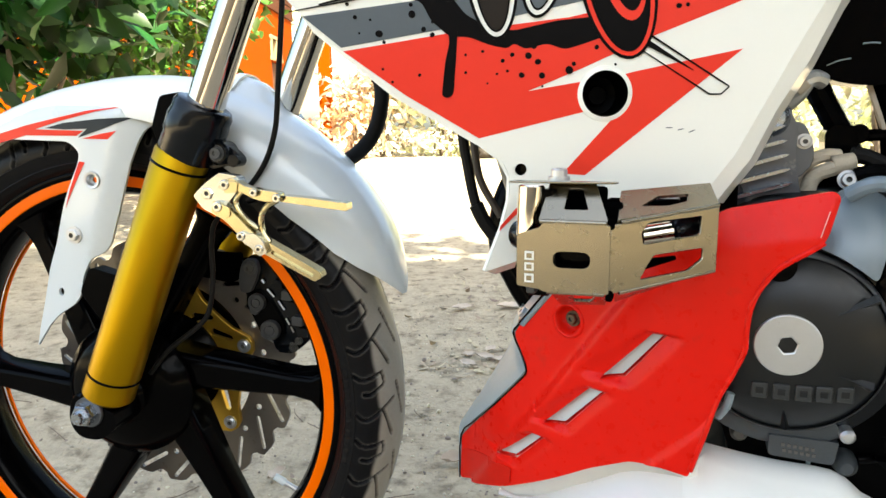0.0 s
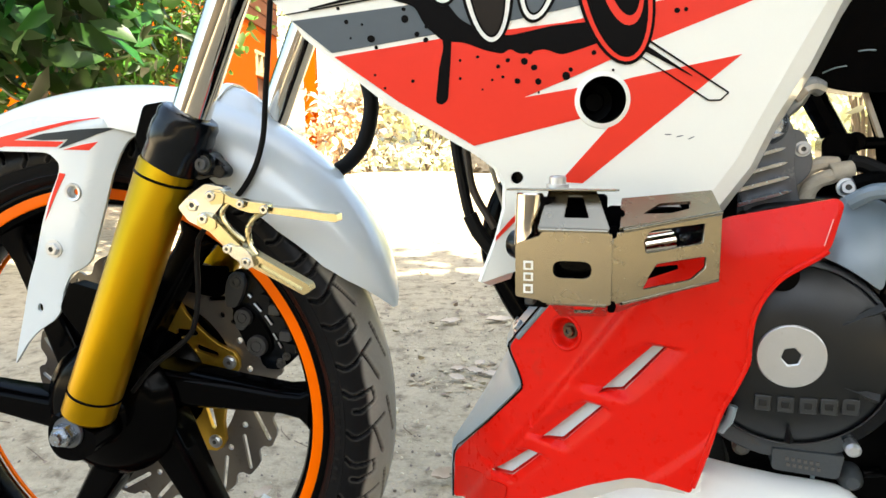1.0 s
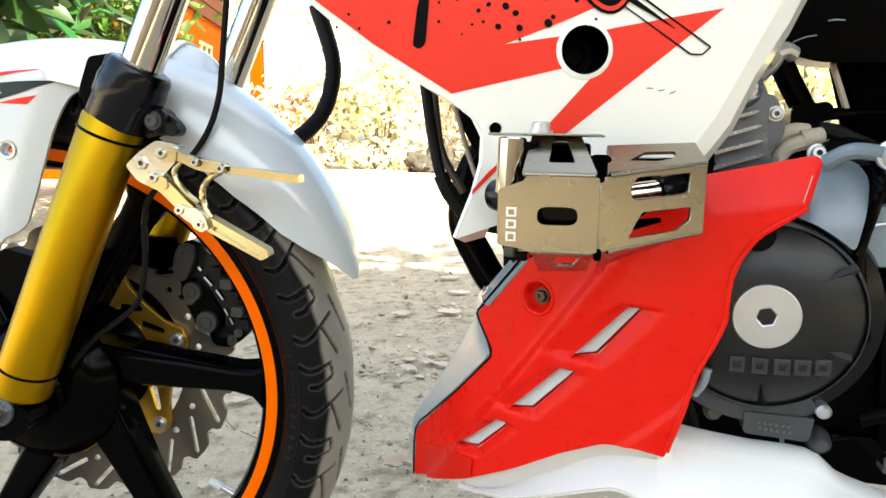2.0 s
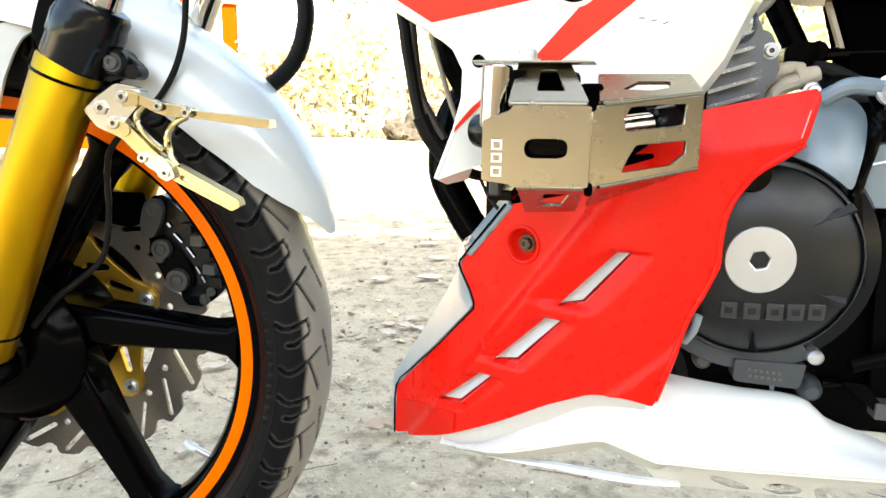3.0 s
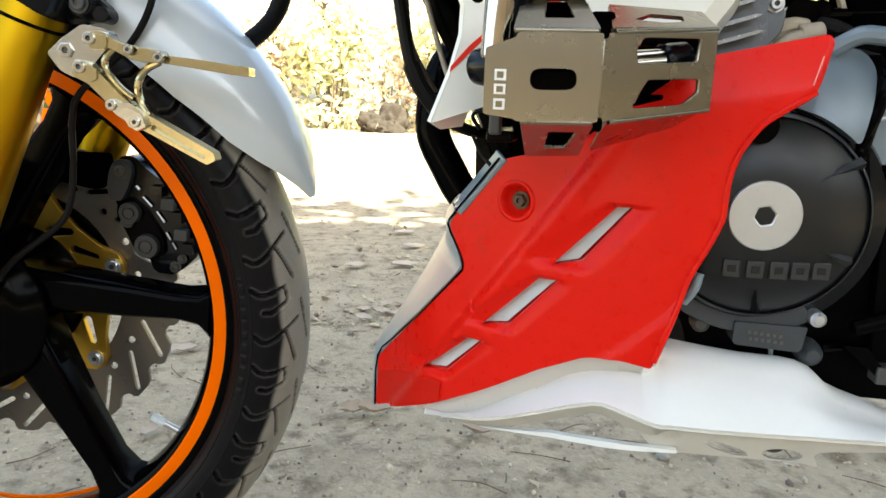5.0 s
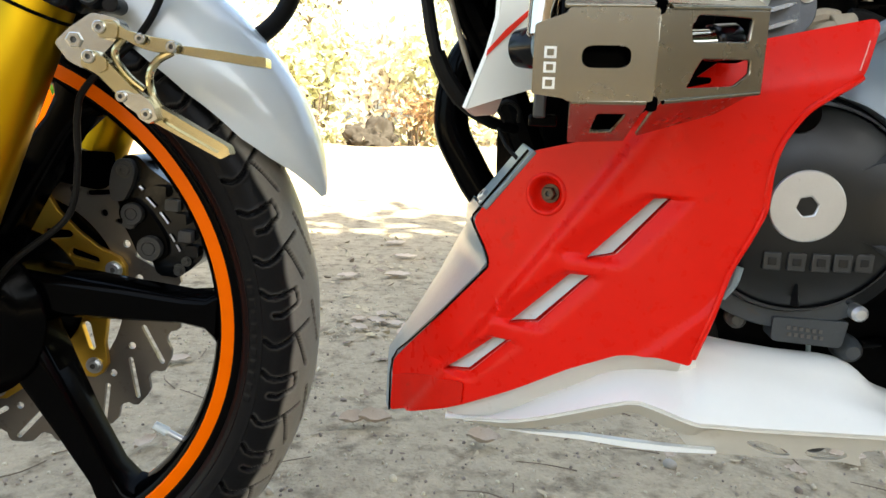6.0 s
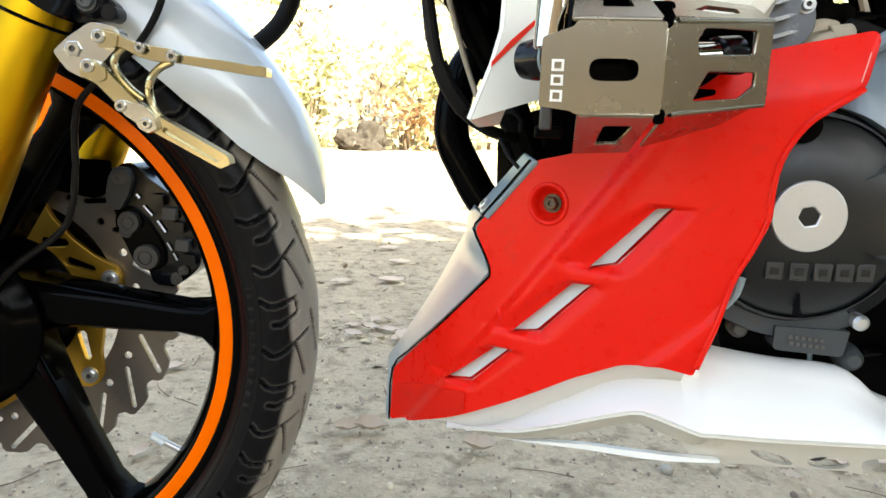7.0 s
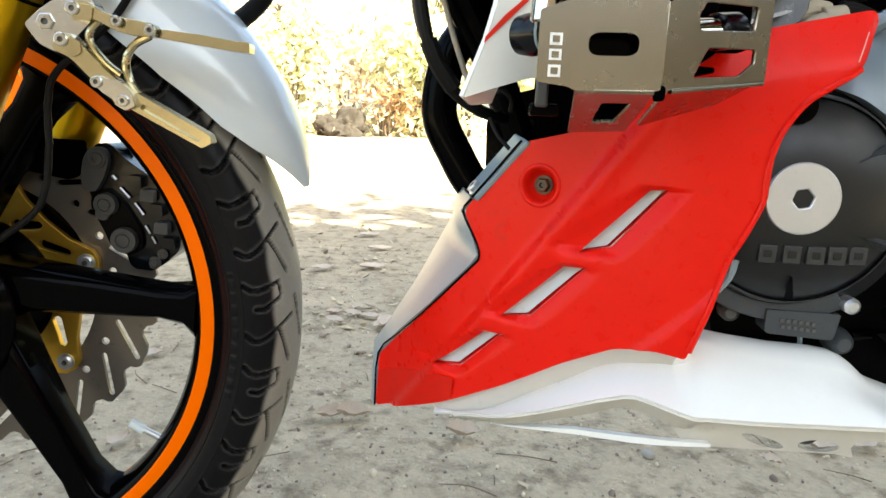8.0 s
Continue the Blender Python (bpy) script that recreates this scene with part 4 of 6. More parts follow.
pen((0.518, 0.6025), (0.5600, 0.5745), 0.0005, 0.0004)
pen((0.5140, 0.5945), (0.5500, 0.5705), 0.0003, 0.0004)
pen((0.5600, 0.5745), (0.5560, 0.5705), 0.0004, 0.0004), pen((0.5560, 0.5705), (0.5500, 0.5705), 0.0004, 0.0004)
pen((0.5165, 0.5985), (0.5410, 0.5835), 0.0016, 0.0002)
pen((0.326, 0.6265), (0.400, 0.6370), 0.0005, 0.0010), pen((0.329, 0.6180), (0.386, 0.6275), 0.0003, 0.0005), pen((0.345, 0.6215), (0.392, 0.6320), 0.0004, 0.0014)
rng = random.Random(4)
DOTS = ((0.360, 0.6215, 1.1), (0.364, 0.6145, 1.3), (0.3765, 0.6055, 2.2), (0.379, 0.6010, 1.1), (0.394, 0.6155, 2.2), (0.3935, 0.6205, 1.2), (0.400, 0.6075, 1.5), (0.405, 0.6115, 1.2), (0.4045, 0.6045, 1.5), (0.4550, 0.5925, 2.0),
        (0.4600, 0.5892, 1.8), (0.4515, 0.5822, 1.7), (0.4622, 0.5818, 1.9), (0.4765, 0.5845, 2.4), (0.4788, 0.5878, 1.3), (0.4905, 0.5965, 1.4), (0.4415, 0.5900, 1.2), (0.4465, 0.5932, 1.3), (0.458, 0.5975, 1.6), (0.5005, 0.5872, 0.8),
        (0.4440, 0.5845, 0.9), (0.4385, 0.583, 0.8), (0.4120, 0.5860, 0.9), (0.3975, 0.5830, 1.0), (0.4220, 0.5840, 0.9), (0.4220, 0.5935, 0.8), (0.4310, 0.5952, 0.9), (0.3830, 0.5795, 0.8), (0.3720, 0.5800, 0.7), (0.3780, 0.5865, 0.8),
        (0.5320, 0.6175, 1.6), (0.5365, 0.6180, 1.2), (0.4625, 0.5760, 0.7), (0.4335, 0.5780, 0.6), (0.4400, 0.6005, 2.0), (0.372, 0.6130, 0.8), (0.366, 0.6060, 0.7))
for x, z, r in DOTS:
    film(oval(x, z, r * 0.00085, r * 0.00095, 12, rng.uniform(0, 3)), BLACKFILM, "ink dot", 3)
film([(0.4400, 0.4945), (0.4490, 0.5040), (0.4605, 0.5160), (0.4600, 0.5180), (0.4485, 0.5072), (0.4405, 0.4975)], REDFILM, "thin red stripe of the fin", 1)
for i in range(3):
    film(oval(0.530 + 0.006 * i, 0.5525 - 0.001 * i, 0.002, 0.0003, 8, 0.2 * i), GREYFILM, "scuff mark", 1)

# red belly cowl
PX, PY = (0.30, 0.368, 0.416, 0.458, 0.499, 0.537, 0.58, 0.70), (0.020, -0.022, -0.078, -0.104, -0.122, -0.137, -0.142, -0.142)


def cowl_y(x):
    return sum(float(np.interp(x + d, PX, PY)) for d in (-0.012, -0.006, 0, 0.006, 0.012)) / 5


def cowl_at(x, z, out=0.0):
    y = cowl_y(x)
    rise = z - (0.4845 + 0.19 * (x - 0.560))                                      # upper ledge leans in
    y += 0.34 * (rise + math.sqrt(rise * rise + 1.2e-5)) / 2 * smooth01((x - 0.535) / 0.04)
    over = x - (0.6085 + 0.30 * (z - 0.492))                                      # and its end turns away
    y += 0.55 * (over + math.sqrt(over * over + 4e-6)) / 2 * smooth01((z - 0.470) / 0.02)
    y -= 0.0012 * math.exp(-(over / 0.0022) ** 2) * smooth01((z - 0.484) / 0.008)
    diag = (x - 0.430) * 0.832 - (z - 0.333) * 0.555                              # slanting step
    y += 0.0044 * smooth01((0.0010 - diag) / 0.0020) * smooth01((0.475 - z) / 0.01)
    y -= 0.0018 * math.exp(-((diag - 0.004) / 0.005) ** 2) * smooth01((0.475 - z) / 0.01)
    for x0, z0, x1, z1, reach_l in ((0.498, 0.3950, 0.526, 0.4305, 0.030), (0.458, 0.3500, 0.487, 0.3847, 0.028), (0.4155, 0.3070, 0.445, 0.3378, 0.026)):
        gate = smooth01((z - z0 + 0.002) / 0.003) * smooth01((z1 + 0.002 - z) / 0.003)
        if gate > 0:                                         # scoops that run into the vents
            d = x0 + (x1 - x0) * (z - z0) / (z1 - z0) - x
            if d > -0.020:
                y += 0.0045 * gate * smooth01(1 - max(0.0, d) / (reach_l * (1 - 0.75 * (z - z0) / (z1 - z0)))) * smooth01((d + 0.020) / 0.012)
    e = (x - 0.531) - 0.9 * (z - 0.350) + 4.5 * (z - 0.372) ** 2                  # swept crease by the engine
    y -= 0.0022 * smooth01(e / 0.004 + 0.5) * smooth01((0.425 - z) / 0.03) * smooth01((0.025 - e) / 0.02)
    return Vector((x, y - out, z))


cowl_edge = fillet([(0.461, 0.450), (0.434, 0.415), (0.4285, 0.407), (0.4365, 0.392), (0.4400, 0.382), (0.4350, 0.3735), (0.386, 0.314), (0.367, 0.290), (0.365, 0.249), (0.418, 0.283), (0.458, 0.309), (0.490, 0.331), (0.515, 0.345), (0.534, 0.3485),
                    (0.550, 0.3455, 0.002), (0.564, 0.397), (0.5770, 0.428), (0.5770, 0.442), (0.579, 0.457, 0.01), (0.588, 0.474, 0.01), (0.607, 0.487), (0.6125, 0.493), (0.6185, 0.515), (0.6150, 0.5185), (0.561, 0.507), (0.501, 0.4605)], 0.004)
vents = [fillet(v, 0.001) for v in (((0.526, 0.4300), (0.5345, 0.4308), (0.5105, 0.3985), (0.4940, 0.3935)), ((0.487, 0.3842), (0.499, 0.3858), (0.4715, 0.3530), (0.4540, 0.3490)), ((0.445, 0.3372), (0.4570, 0.3400), (0.4315, 0.3112), (0.4120, 0.3060)))]
cowl = part("belly_cowl", sheet(cowl_edge, [*vents, oval(0.471, 0.427, 0.0088, 0.0096, 28)], cowl_at, 0.0024, 0.0028), RED, bike, "glossy red belly cowl with three slanted vents, scuffed", bevel=0.0008, crease=60)
for v in vents:
    cx, cz = sum(p[0] for p in v) / len(v), sum(p[1] for p in v) / len(v)
    big = [(cx - 0.0013 + (p[0] - cx) * 1.09, cz + 0.0004 + (p[1] - cz) * 1.05) for p in v]
    part("vent_insert", sheet(big, (), lambda x, z: cowl_at(x, z, -0.0058), 0.008, 0.001), INSERT, cowl, "pale grey vent insert")
    back_plate = [(cx + (p[0] - cx) * 1.4, cz + (p[1] - cz) * 1.3) for p in v]
    part("vent_back", sheet(back_plate, (), lambda x, z: cowl_at(x, z, -0.0105), 0.008, 0.001), RED, cowl, "red back of the vent")
SEAT = along(cowl_at(0.471, 0.427), cowl_at(0.471, 0.427) + Vector((0.42, 0.91, 0)))
part("screw_seat", lathe([(0.0125, 0.0008), (0.0122, -0.0004), (0.0108, -0.0012), (0.0098, -0.0004), (0.0086, 0.0030), (0.0072, 0.0066), (0, 0.0072)], SEAT, 36), RED, cowl, "dished red screw seat", crease=70)
bolt("cowl_screw", SEAT @ Vector((0, 0.0068, 0)), (-0.42, -0.91, 0), 0.0040, RUST, cowl, "rusty cowl screw", h=0.004)
toe = fillet([(0.3662, 0.2525), (0.3670, 0.2780), (0.3850, 0.2880), (0.4040, 0.2965), (0.4180, 0.3025), (0.4275, 0.3035), (0.4265, 0.2905), (0.4180, 0.2845)], 0.0015)
part("cowl_toe", sheet(toe, (), lambda x, z: cowl_at(x, z, 0.0014), 0.0024, 0.0012), TOEDIRT, cowl, "dirty scraped toe of the cowl", bevel=0.0003)
nose_l = [(0.4340, 0.4150), (0.4290, 0.4070), (0.4370, 0.3920), (0.4405, 0.3820), (0.4355, 0.3740), (0.4100, 0.3430), (0.3860, 0.3145), (0.3675, 0.2905), (0.3655, 0.2495)]
rows = []
for i, (x, z) in enumerate(nose_l):
    p = cowl_at(x, z, -0.002)
    t = (0.415 - z) / 0.125
    far = Vector((0.427 - 0.062 * min(1, t), 0.030, z))
    rows.append([p.lerp(far, k) + Vector((-0.006 * math.sin(math.pi * k), 0, 0)) for k in (0, 0.25, 0.5, 0.75, 1)])
part("cowl_nose", shell(loft(rows), 0.0025), GREYTRIM, cowl, "pale grey front face of the cowl", crease=60)
part("edge_gasket", tube([cowl_at(x, z, 0.0004) + Vector((-0.0012, 0.0006, 0)) for x, z in nose_l], 0.0007, 8, 3), BLACK, cowl, "thin black edge of the cowl")
part("trim_plate", flat([(0.4625, -0.1035, 0.4510), (0.4345, -0.0885, 0.4155), (0.4275, -0.060, 0.4180), (0.4555, -0.074, 0.4540)], thick=0.003), GREYTRIM, cowl, "silver grey plate behind the cowl's edge", bevel=0.0008)
part("rim_bead", tube([cowl_at(x, z, 0.0002) for x, z in ((0.6110, 0.4915), (0.6050, 0.4872), (0.5965, 0.4815), (0.5890, 0.4755), (0.5825, 0.4660), (0.5787, 0.4570), (0.5768, 0.4470), (0.5764, 0.4360), (0.5760, 0.4280), (0.5705, 0.4130), (0.5635, 0.3965), (0.5575, 0.3740), (0.5510, 0.3500))], 0.0016, 8, 4), RED, cowl, "rounded rim of the cowl")
part("scuff", tube([cowl_at(0.6088, 0.4945, 0.0004), cowl_at(0.6105, 0.5005, 0.0006), cowl_at(0.6128, 0.5080, 0.0004)], 0.0003, 6), SCUFFED, cowl, "pale worn edge")
part("edge_gasket", tube([cowl_at(x, z, 0.0004) + Vector((-0.0014, 0.0010, 0.0006)) for x, z in ((0.4345, 0.4155), (0.4480, 0.4330), (0.4610, 0.4500))], 0.0008, 8, 3), BLACK, cowl, "thin black edge of the cowl")
bolt("trim_screw", (0.4350, -0.0755, 0.4205), (-0.75, -0.25, 0.6), 0.0042, BRIGHT, cowl)

# white belly pan under the cowl
PAN_X = (0.4153, 0.4220, 0.4290, 0.4359, 0.4450, 0.4540, 0.4640, 0.4747, 0.4840, 0.4919, 0.5000, 0.5081, 0.5150, 0.5206, 0.5260, 0.5327, 0.5400, 0.5474, 0.5530, 0.5560, 0.5600, 0.5800, 0.6000, 0.6220, 0.6310, 0.6380, 0.6430, 0.6480, 0.6550, 0.6640, 0.6720, 0.6790, 0.7200)


def pan_line(x, *knots):
    return float(np.interp(x, knots[0::2], knots[1::2]))


rows, bands, lows = [], [], []
for x in PAN_X:
    y = cowl_y(x)
    g = smooth01((x - 0.5490) / 0.012)                # behind the cowl's corner the pan stands free
    f = smooth01((x - 0.4153) / 0.050)
    zt = pan_line(x, 0.4153, 0.2824, 0.4359, 0.2959, 0.4601, 0.3102, 0.4747, 0.3206, 0.4919, 0.3327, 0.5081, 0.3428, 0.5206, 0.3478, 0.5327, 0.3498, 0.5474, 0.3465, 0.5530, 0.3440, 0.5560, 0.3510, 0.5600, 0.3530, 0.5800, 0.3508, 0.6000, 0.3490, 0.6220, 0.3484, 0.6310, 0.3474, 0.6380, 0.3448, 0.6430, 0.3405, 0.6480, 0.3358, 0.6550, 0.3328, 0.6640, 0.3300, 0.6720, 0.3275, 0.6790, 0.3240, 0.7200, 0.3200)
    zc = pan_line(x, 0.4153, 0.2765, 0.4311, 0.2790, 0.4440, 0.2858, 0.4600, 0.2970, 0.4748, 0.3086, 0.4923, 0.3205, 0.5086, 0.3325, 0.5181, 0.3372, 0.5274, 0.3397, 0.5396, 0.3417, 0.5485, 0.3420, 0.5600, 0.3440, 0.6000, 0.3405, 0.6310, 0.3378, 0.6480, 0.3300, 0.6640, 0.3268, 0.6790, 0.3225, 0.7200, 0.3190)
    zl = pan_line(x, 0.4153, 0.2752, 0.4263, 0.2805, 0.4392, 0.2880, 0.4771, 0.3050, 0.5098, 0.3217, 0.5220, 0.3270, 0.5280, 0.3276, 0.5400, 0.3247, 0.5548, 0.3208, 0.5965, 0.3229, 0.6365, 0.3248, 0.6645, 0.3262, 0.6790, 0.3215, 0.7200, 0.3180)
    drop = pan_line(x, 0.4153, 0.002, 0.4400, 0.007, 0.4771, 0.0108, 0.5098, 0.0113, 0.5220, 0.0098, 0.5400, 0.0110, 0.5548, 0.0105, 0.5650, 0.0040, 0.7200, 0.0030)
    top = Vector((x, y + 0.0050 + 0.0180 * g, zt))
    mid = Vector((x, y + 0.0065 + 0.0075 * f * (1 - g) + 0.0050 * g, zc - 0.0047 * f * (1 - g)))
    lip = Vector((x, y - 0.0005 - 0.0135 * f + 0.002 * g, zl))
    back = 0.012 - 0.004 * (1 - f)
    band = [top + Vector((0, 0.002 + 0.012 * g, 0)), top, top.lerp(mid, 0.5), mid]
    if x < 0.5485:
        bands.append(band + [mid + Vector((0, 0.002, -0.0004))])
    if x > 0.4280:
        lows.append([lip + Vector((0, 0.0014, -0.0012)), lip + Vector((0, back, -drop)), lip + Vector((0, back + 0.008, -drop + 0.001))])
    rows.append((band if x >= 0.5470 else [mid]) + [mid.lerp(lip, 0.33) + Vector((0, -0.0008 * f, 0.0008)), mid.lerp(lip, 0.7) + Vector((0, -0.0008 * f, 0.0010)), lip, lip + Vector((0, 0.0010, -0.0014))])
k = next(i for i, x in enumerate(PAN_X) if x >= 0.5470)
pan = part("belly_pan", shell(loft(rows[k:]), 0.0022), PANWHITE, bike, "white plastic belly pan, scratched and dusty", crease=40)
part("pan_face", shell(loft(rows[:k] + [rows[k][3:]]), 0.0022), PANWHITE, pan, "swept white front of the pan", crease=40)
# band, edge and skirt take the shaded copy of the pan colour
part("pan_band", shell(loft(bands), 0.0022), PANBAND, pan, "cream band under the cowl, its shade in the colour", crease=40)
part("pan_edge", shell(loft(lows), 0.0016), PANBAND, pan, "turned-in lower edge, shade in its colour", crease=40)
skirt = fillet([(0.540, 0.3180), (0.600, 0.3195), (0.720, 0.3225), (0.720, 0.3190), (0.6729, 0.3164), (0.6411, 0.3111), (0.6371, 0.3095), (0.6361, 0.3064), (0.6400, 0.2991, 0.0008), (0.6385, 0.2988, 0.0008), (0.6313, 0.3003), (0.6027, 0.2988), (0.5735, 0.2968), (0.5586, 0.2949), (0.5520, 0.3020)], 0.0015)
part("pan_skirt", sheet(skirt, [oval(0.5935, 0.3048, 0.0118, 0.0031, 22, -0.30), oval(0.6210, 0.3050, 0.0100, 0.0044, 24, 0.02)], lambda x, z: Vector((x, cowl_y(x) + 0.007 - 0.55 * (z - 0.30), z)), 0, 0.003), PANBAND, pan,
     "cream lower skirt with two oval holes, shade in its colour", bevel=0.0008)
part("pan_strut", sheet(fillet([(0.452, 0.2815), (0.500, 0.2935), (0.535, 0.2985), (0.568, 0.3010), (0.568, 0.2992), (0.530, 0.2942), (0.500, 0.2905)], 0.0006), (), lambda x, z: Vector((x, cowl_y(x) + 0.002, z)), 0.015, 0.004), PANWHITE, pan,
     "thin white strut below the pan", bevel=0.001)
part("skirt_plug", lathe([(0, -0.001), (0.006, -0.001), (0.0075, 0.001), (0.0075, 0.006)], Matrix.Translation((0.6215, -0.122, 0.3050)), 20), GREYPISTON, pan, "grey screw in the skirt hole")
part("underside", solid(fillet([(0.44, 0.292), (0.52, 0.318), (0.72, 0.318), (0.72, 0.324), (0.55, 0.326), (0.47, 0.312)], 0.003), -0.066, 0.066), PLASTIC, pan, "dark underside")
for i in range(4):
    part("scratch", block((0.6560 + 0.003 * (i % 2), -0.1435, 0.3215 + 0.0018 * i), (0.002, 0.0006, 0.0006), None), BLACK, pan, "black scratch")

# steel guard box
gbox = part("guard_box", flat([(0.4635, -0.217, 0.4735), (0.5085, -0.2175, 0.4745), (0.5085, -0.2175, 0.5080), (0.4635, -0.217, 0.5080)], fillet([(0.0, 0.08), (0.27, 0.03), (0.30, 0.0), (1, 0), (1, 1), (0.28, 1), (0.26, 0.94), (0.0, 0.82)], 0.03),
                              [fillet([(0.40, 0.36), (0.80, 0.36), (0.80, 0.60), (0.40, 0.60)], 0.12, 5)], 0.0018), STEEL, bike, "brushed steel guard box with cut-out slots", bevel=0.0009)
part("side_wall", flat([(0.5074, -0.2176, 0.4745), (0.5560, -0.1785, 0.4815), (0.5560, -0.1785, 0.5140), (0.5074, -0.2176, 0.5080)], None,
                       [fillet([(0.30, 0.64), (0.82, 0.62), (0.84, 0.90), (0.34, 0.94), (0.28, 0.80)], 0.03), fillet([(0.28, 0.12), (0.72, 0.10), (0.86, 0.24), (0.86, 0.40), (0.40, 0.44), (0.34, 0.30)], 0.03)], 0.0018), STEEL, gbox, "steel side wall with windows", bevel=0.0009)
part("top_wall", flat([(0.4740, -0.217, 0.5080), (0.5075, -0.2175, 0.5080), (0.4985, -0.196, 0.5250), (0.4755, -0.196, 0.5250)], None, [fillet([(0.36, 0.28), (0.74, 0.28), (0.70, 0.82), (0.42, 0.82)], 0.04)], 0.0018), STEEL, gbox, "steel top wall with a window", bevel=0.0009)
part("top_wall", flat([(0.5110, -0.2155, 0.5088), (0.5560, -0.1785, 0.5140), (0.5520, -0.160, 0.5225), (0.5100, -0.193, 0.5205)], None, [fillet([(0.22, 0.36), (0.50, 0.22), (0.70, 0.30), (0.72, 0.60), (0.40, 0.66)], 0.03)], 0.0018), STEEL, gbox, "steel top wall with a window", bevel=0.0009)
part("bottom_wall", flat([(0.4780, -0.2165, 0.4745), (0.5080, -0.2170, 0.4748), (0.5030, -0.180, 0.4590), (0.4790, -0.180, 0.4575)], None, [fillet([(0.40, 0.30), (0.80, 0.30), (0.70, 0.75), (0.35, 0.75)], 0.04)], 0.0018), STEEL, gbox, bevel=0.0005)
part("bottom_wall", flat([(0.5120, -0.2140, 0.4752), (0.5555, -0.1785, 0.4815), (0.5460, -0.151, 0.4725), (0.5080, -0.181, 0.4615)], None, (), 0.0018), STEEL, gbox, bevel=0.0005)
for a, b in (((0.4745, -0.2178, 0.5086), (0.5065, -0.2182, 0.5086)), ((0.5128, -0.2150, 0.5089), (0.5565, -0.1790, 0.5146)),
             ((0.4785, -0.2178, 0.4738), (0.5065, -0.2182, 0.4743)), ((0.5128, -0.2146, 0.4749), (0.5562, -0.1790, 0.4813))):
    part("fold", rod(a, b, 0.0012, 12), STEEL, gbox, "rounded bright fold")
# black slabs laid on the fold where the open notches look dark
for z0, z1, y0 in ((0.5058, 0.5112, -0.2190), (0.4710, 0.4765, -0.2188)):
    part("relief_notch", solid(fillet([(0.5070, z0), (0.5104, z0), (0.5104, z1), (0.5070, z1)], 0.0016, 5), y0, y0 + 0.006), MATT, gbox, "black slab in place of the dark relief notch")
part("top_plate", flat([(0.4560, -0.2065, 0.5262), (0.5080, -0.2045, 0.5260), (0.5095, -0.196, 0.5256), (0.4560, -0.196, 0.5258)], None, (), 0.0010), STEEL, gbox, "thin steel top plate", bevel=0.0004)
# black blocks added behind the windows in place of the shade inside
part("dark_filler", block((0.5420, -0.1500, 0.5060), (0.028, 0.014, 0.020)), MATT, gbox, "black filler for the shaded inside of the guard", bevel=0.002)
part("dark_filler", block((0.4885, -0.1860, 0.5150), (0.028, 0.016, 0.016)), MATT, gbox, "black filler for the shaded inside of the guard", bevel=0.002)
part("dark_filler", block((0.5078, -0.1950, 0.5120), (0.010, 0.026, 0.011)), MATT, gbox, "black filler for the shaded inside of the guard", bevel=0.002)
bolt("top_bolt", (0.4790, -0.192, 0.5268), (0, 0, 1), 0.0042, BRIGHT, gbox, h=0.006, hexa=False)
part("chrome_barrel", rod((0.4665, -0.204, 0.4985), (0.4672, -0.203, 0.5250), 0.0068, 24), CHROME, gbox, "chrome barrel inside the guard")
part("barrel", rod((0.4740, -0.202, 0.4800), (0.4745, -0.200, 0.5230), 0.0060, 20), BLACK, gbox, "black barrel inside the guard")
part("buffer", lathe([(0, -0.004), (0.006, -0.004), (0.0084, -0.001), (0.0088, 0.004), (0.0080, 0.010), (0, 0.012)], Matrix.Translation((0.4645, -0.190, 0.4965)) @ Matrix.Rotation(radians(50), 4, "Z"), 32), GLOSS, gbox, "round black rubber buffer")
part("buffer_ring", lathe([(0.0072, -0.0036), (0.0078, -0.0040), (0.0082, -0.0030), (0.0074, -0.0026)], Matrix.Translation((0.4645, -0.190, 0.4965)) @ Matrix.Rotation(radians(50), 4, "Z"), 32, closed=True), GREYTRIM, gbox, "thin pale ring of the buffer")
part("inner_rod", rod((0.519, -0.190, 0.4985), (0.534, -0.181, 0.5005), 0.0058, 20), CHROME, gbox, "bright cylinder inside the guard")
part("inner_rod", rod((0.534, -0.181, 0.5005), (0.545, -0.172, 0.5025), 0.0075, 20), GLOSS, gbox, "dark nut inside the guard")
part("dark_filler", block((0.4955, -0.190, 0.4935), (0.034, 0.036, 0.026)), BLACK, gbox, "black filler for the shaded inside of the guard", bevel=0.003)
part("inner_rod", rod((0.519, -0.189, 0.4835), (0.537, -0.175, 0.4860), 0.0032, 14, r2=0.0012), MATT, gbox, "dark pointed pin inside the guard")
part("dark_filler", block((0.5165, -0.193, 0.4850), (0.008, 0.016, 0.016)), MATT, gbox, "black filler for the shaded inside of the guard", bevel=0.002)
part("stay", block((0.4665, -0.196, 0.4735), (0.005, 0.008, 0.012)), GREYPISTON, gbox, "grey stay", bevel=0.001)
part("stay", block((0.4680, -0.150, 0.4665), (0.012, 0.080, 0.005)), BLACK, gbox, "black mounting bar", bevel=0.001)
part("stay", block((0.530, -0.140, 0.512), (0.016, 0.060, 0.008)), BLACK, gbox, "black mounting bar", bevel=0.001)
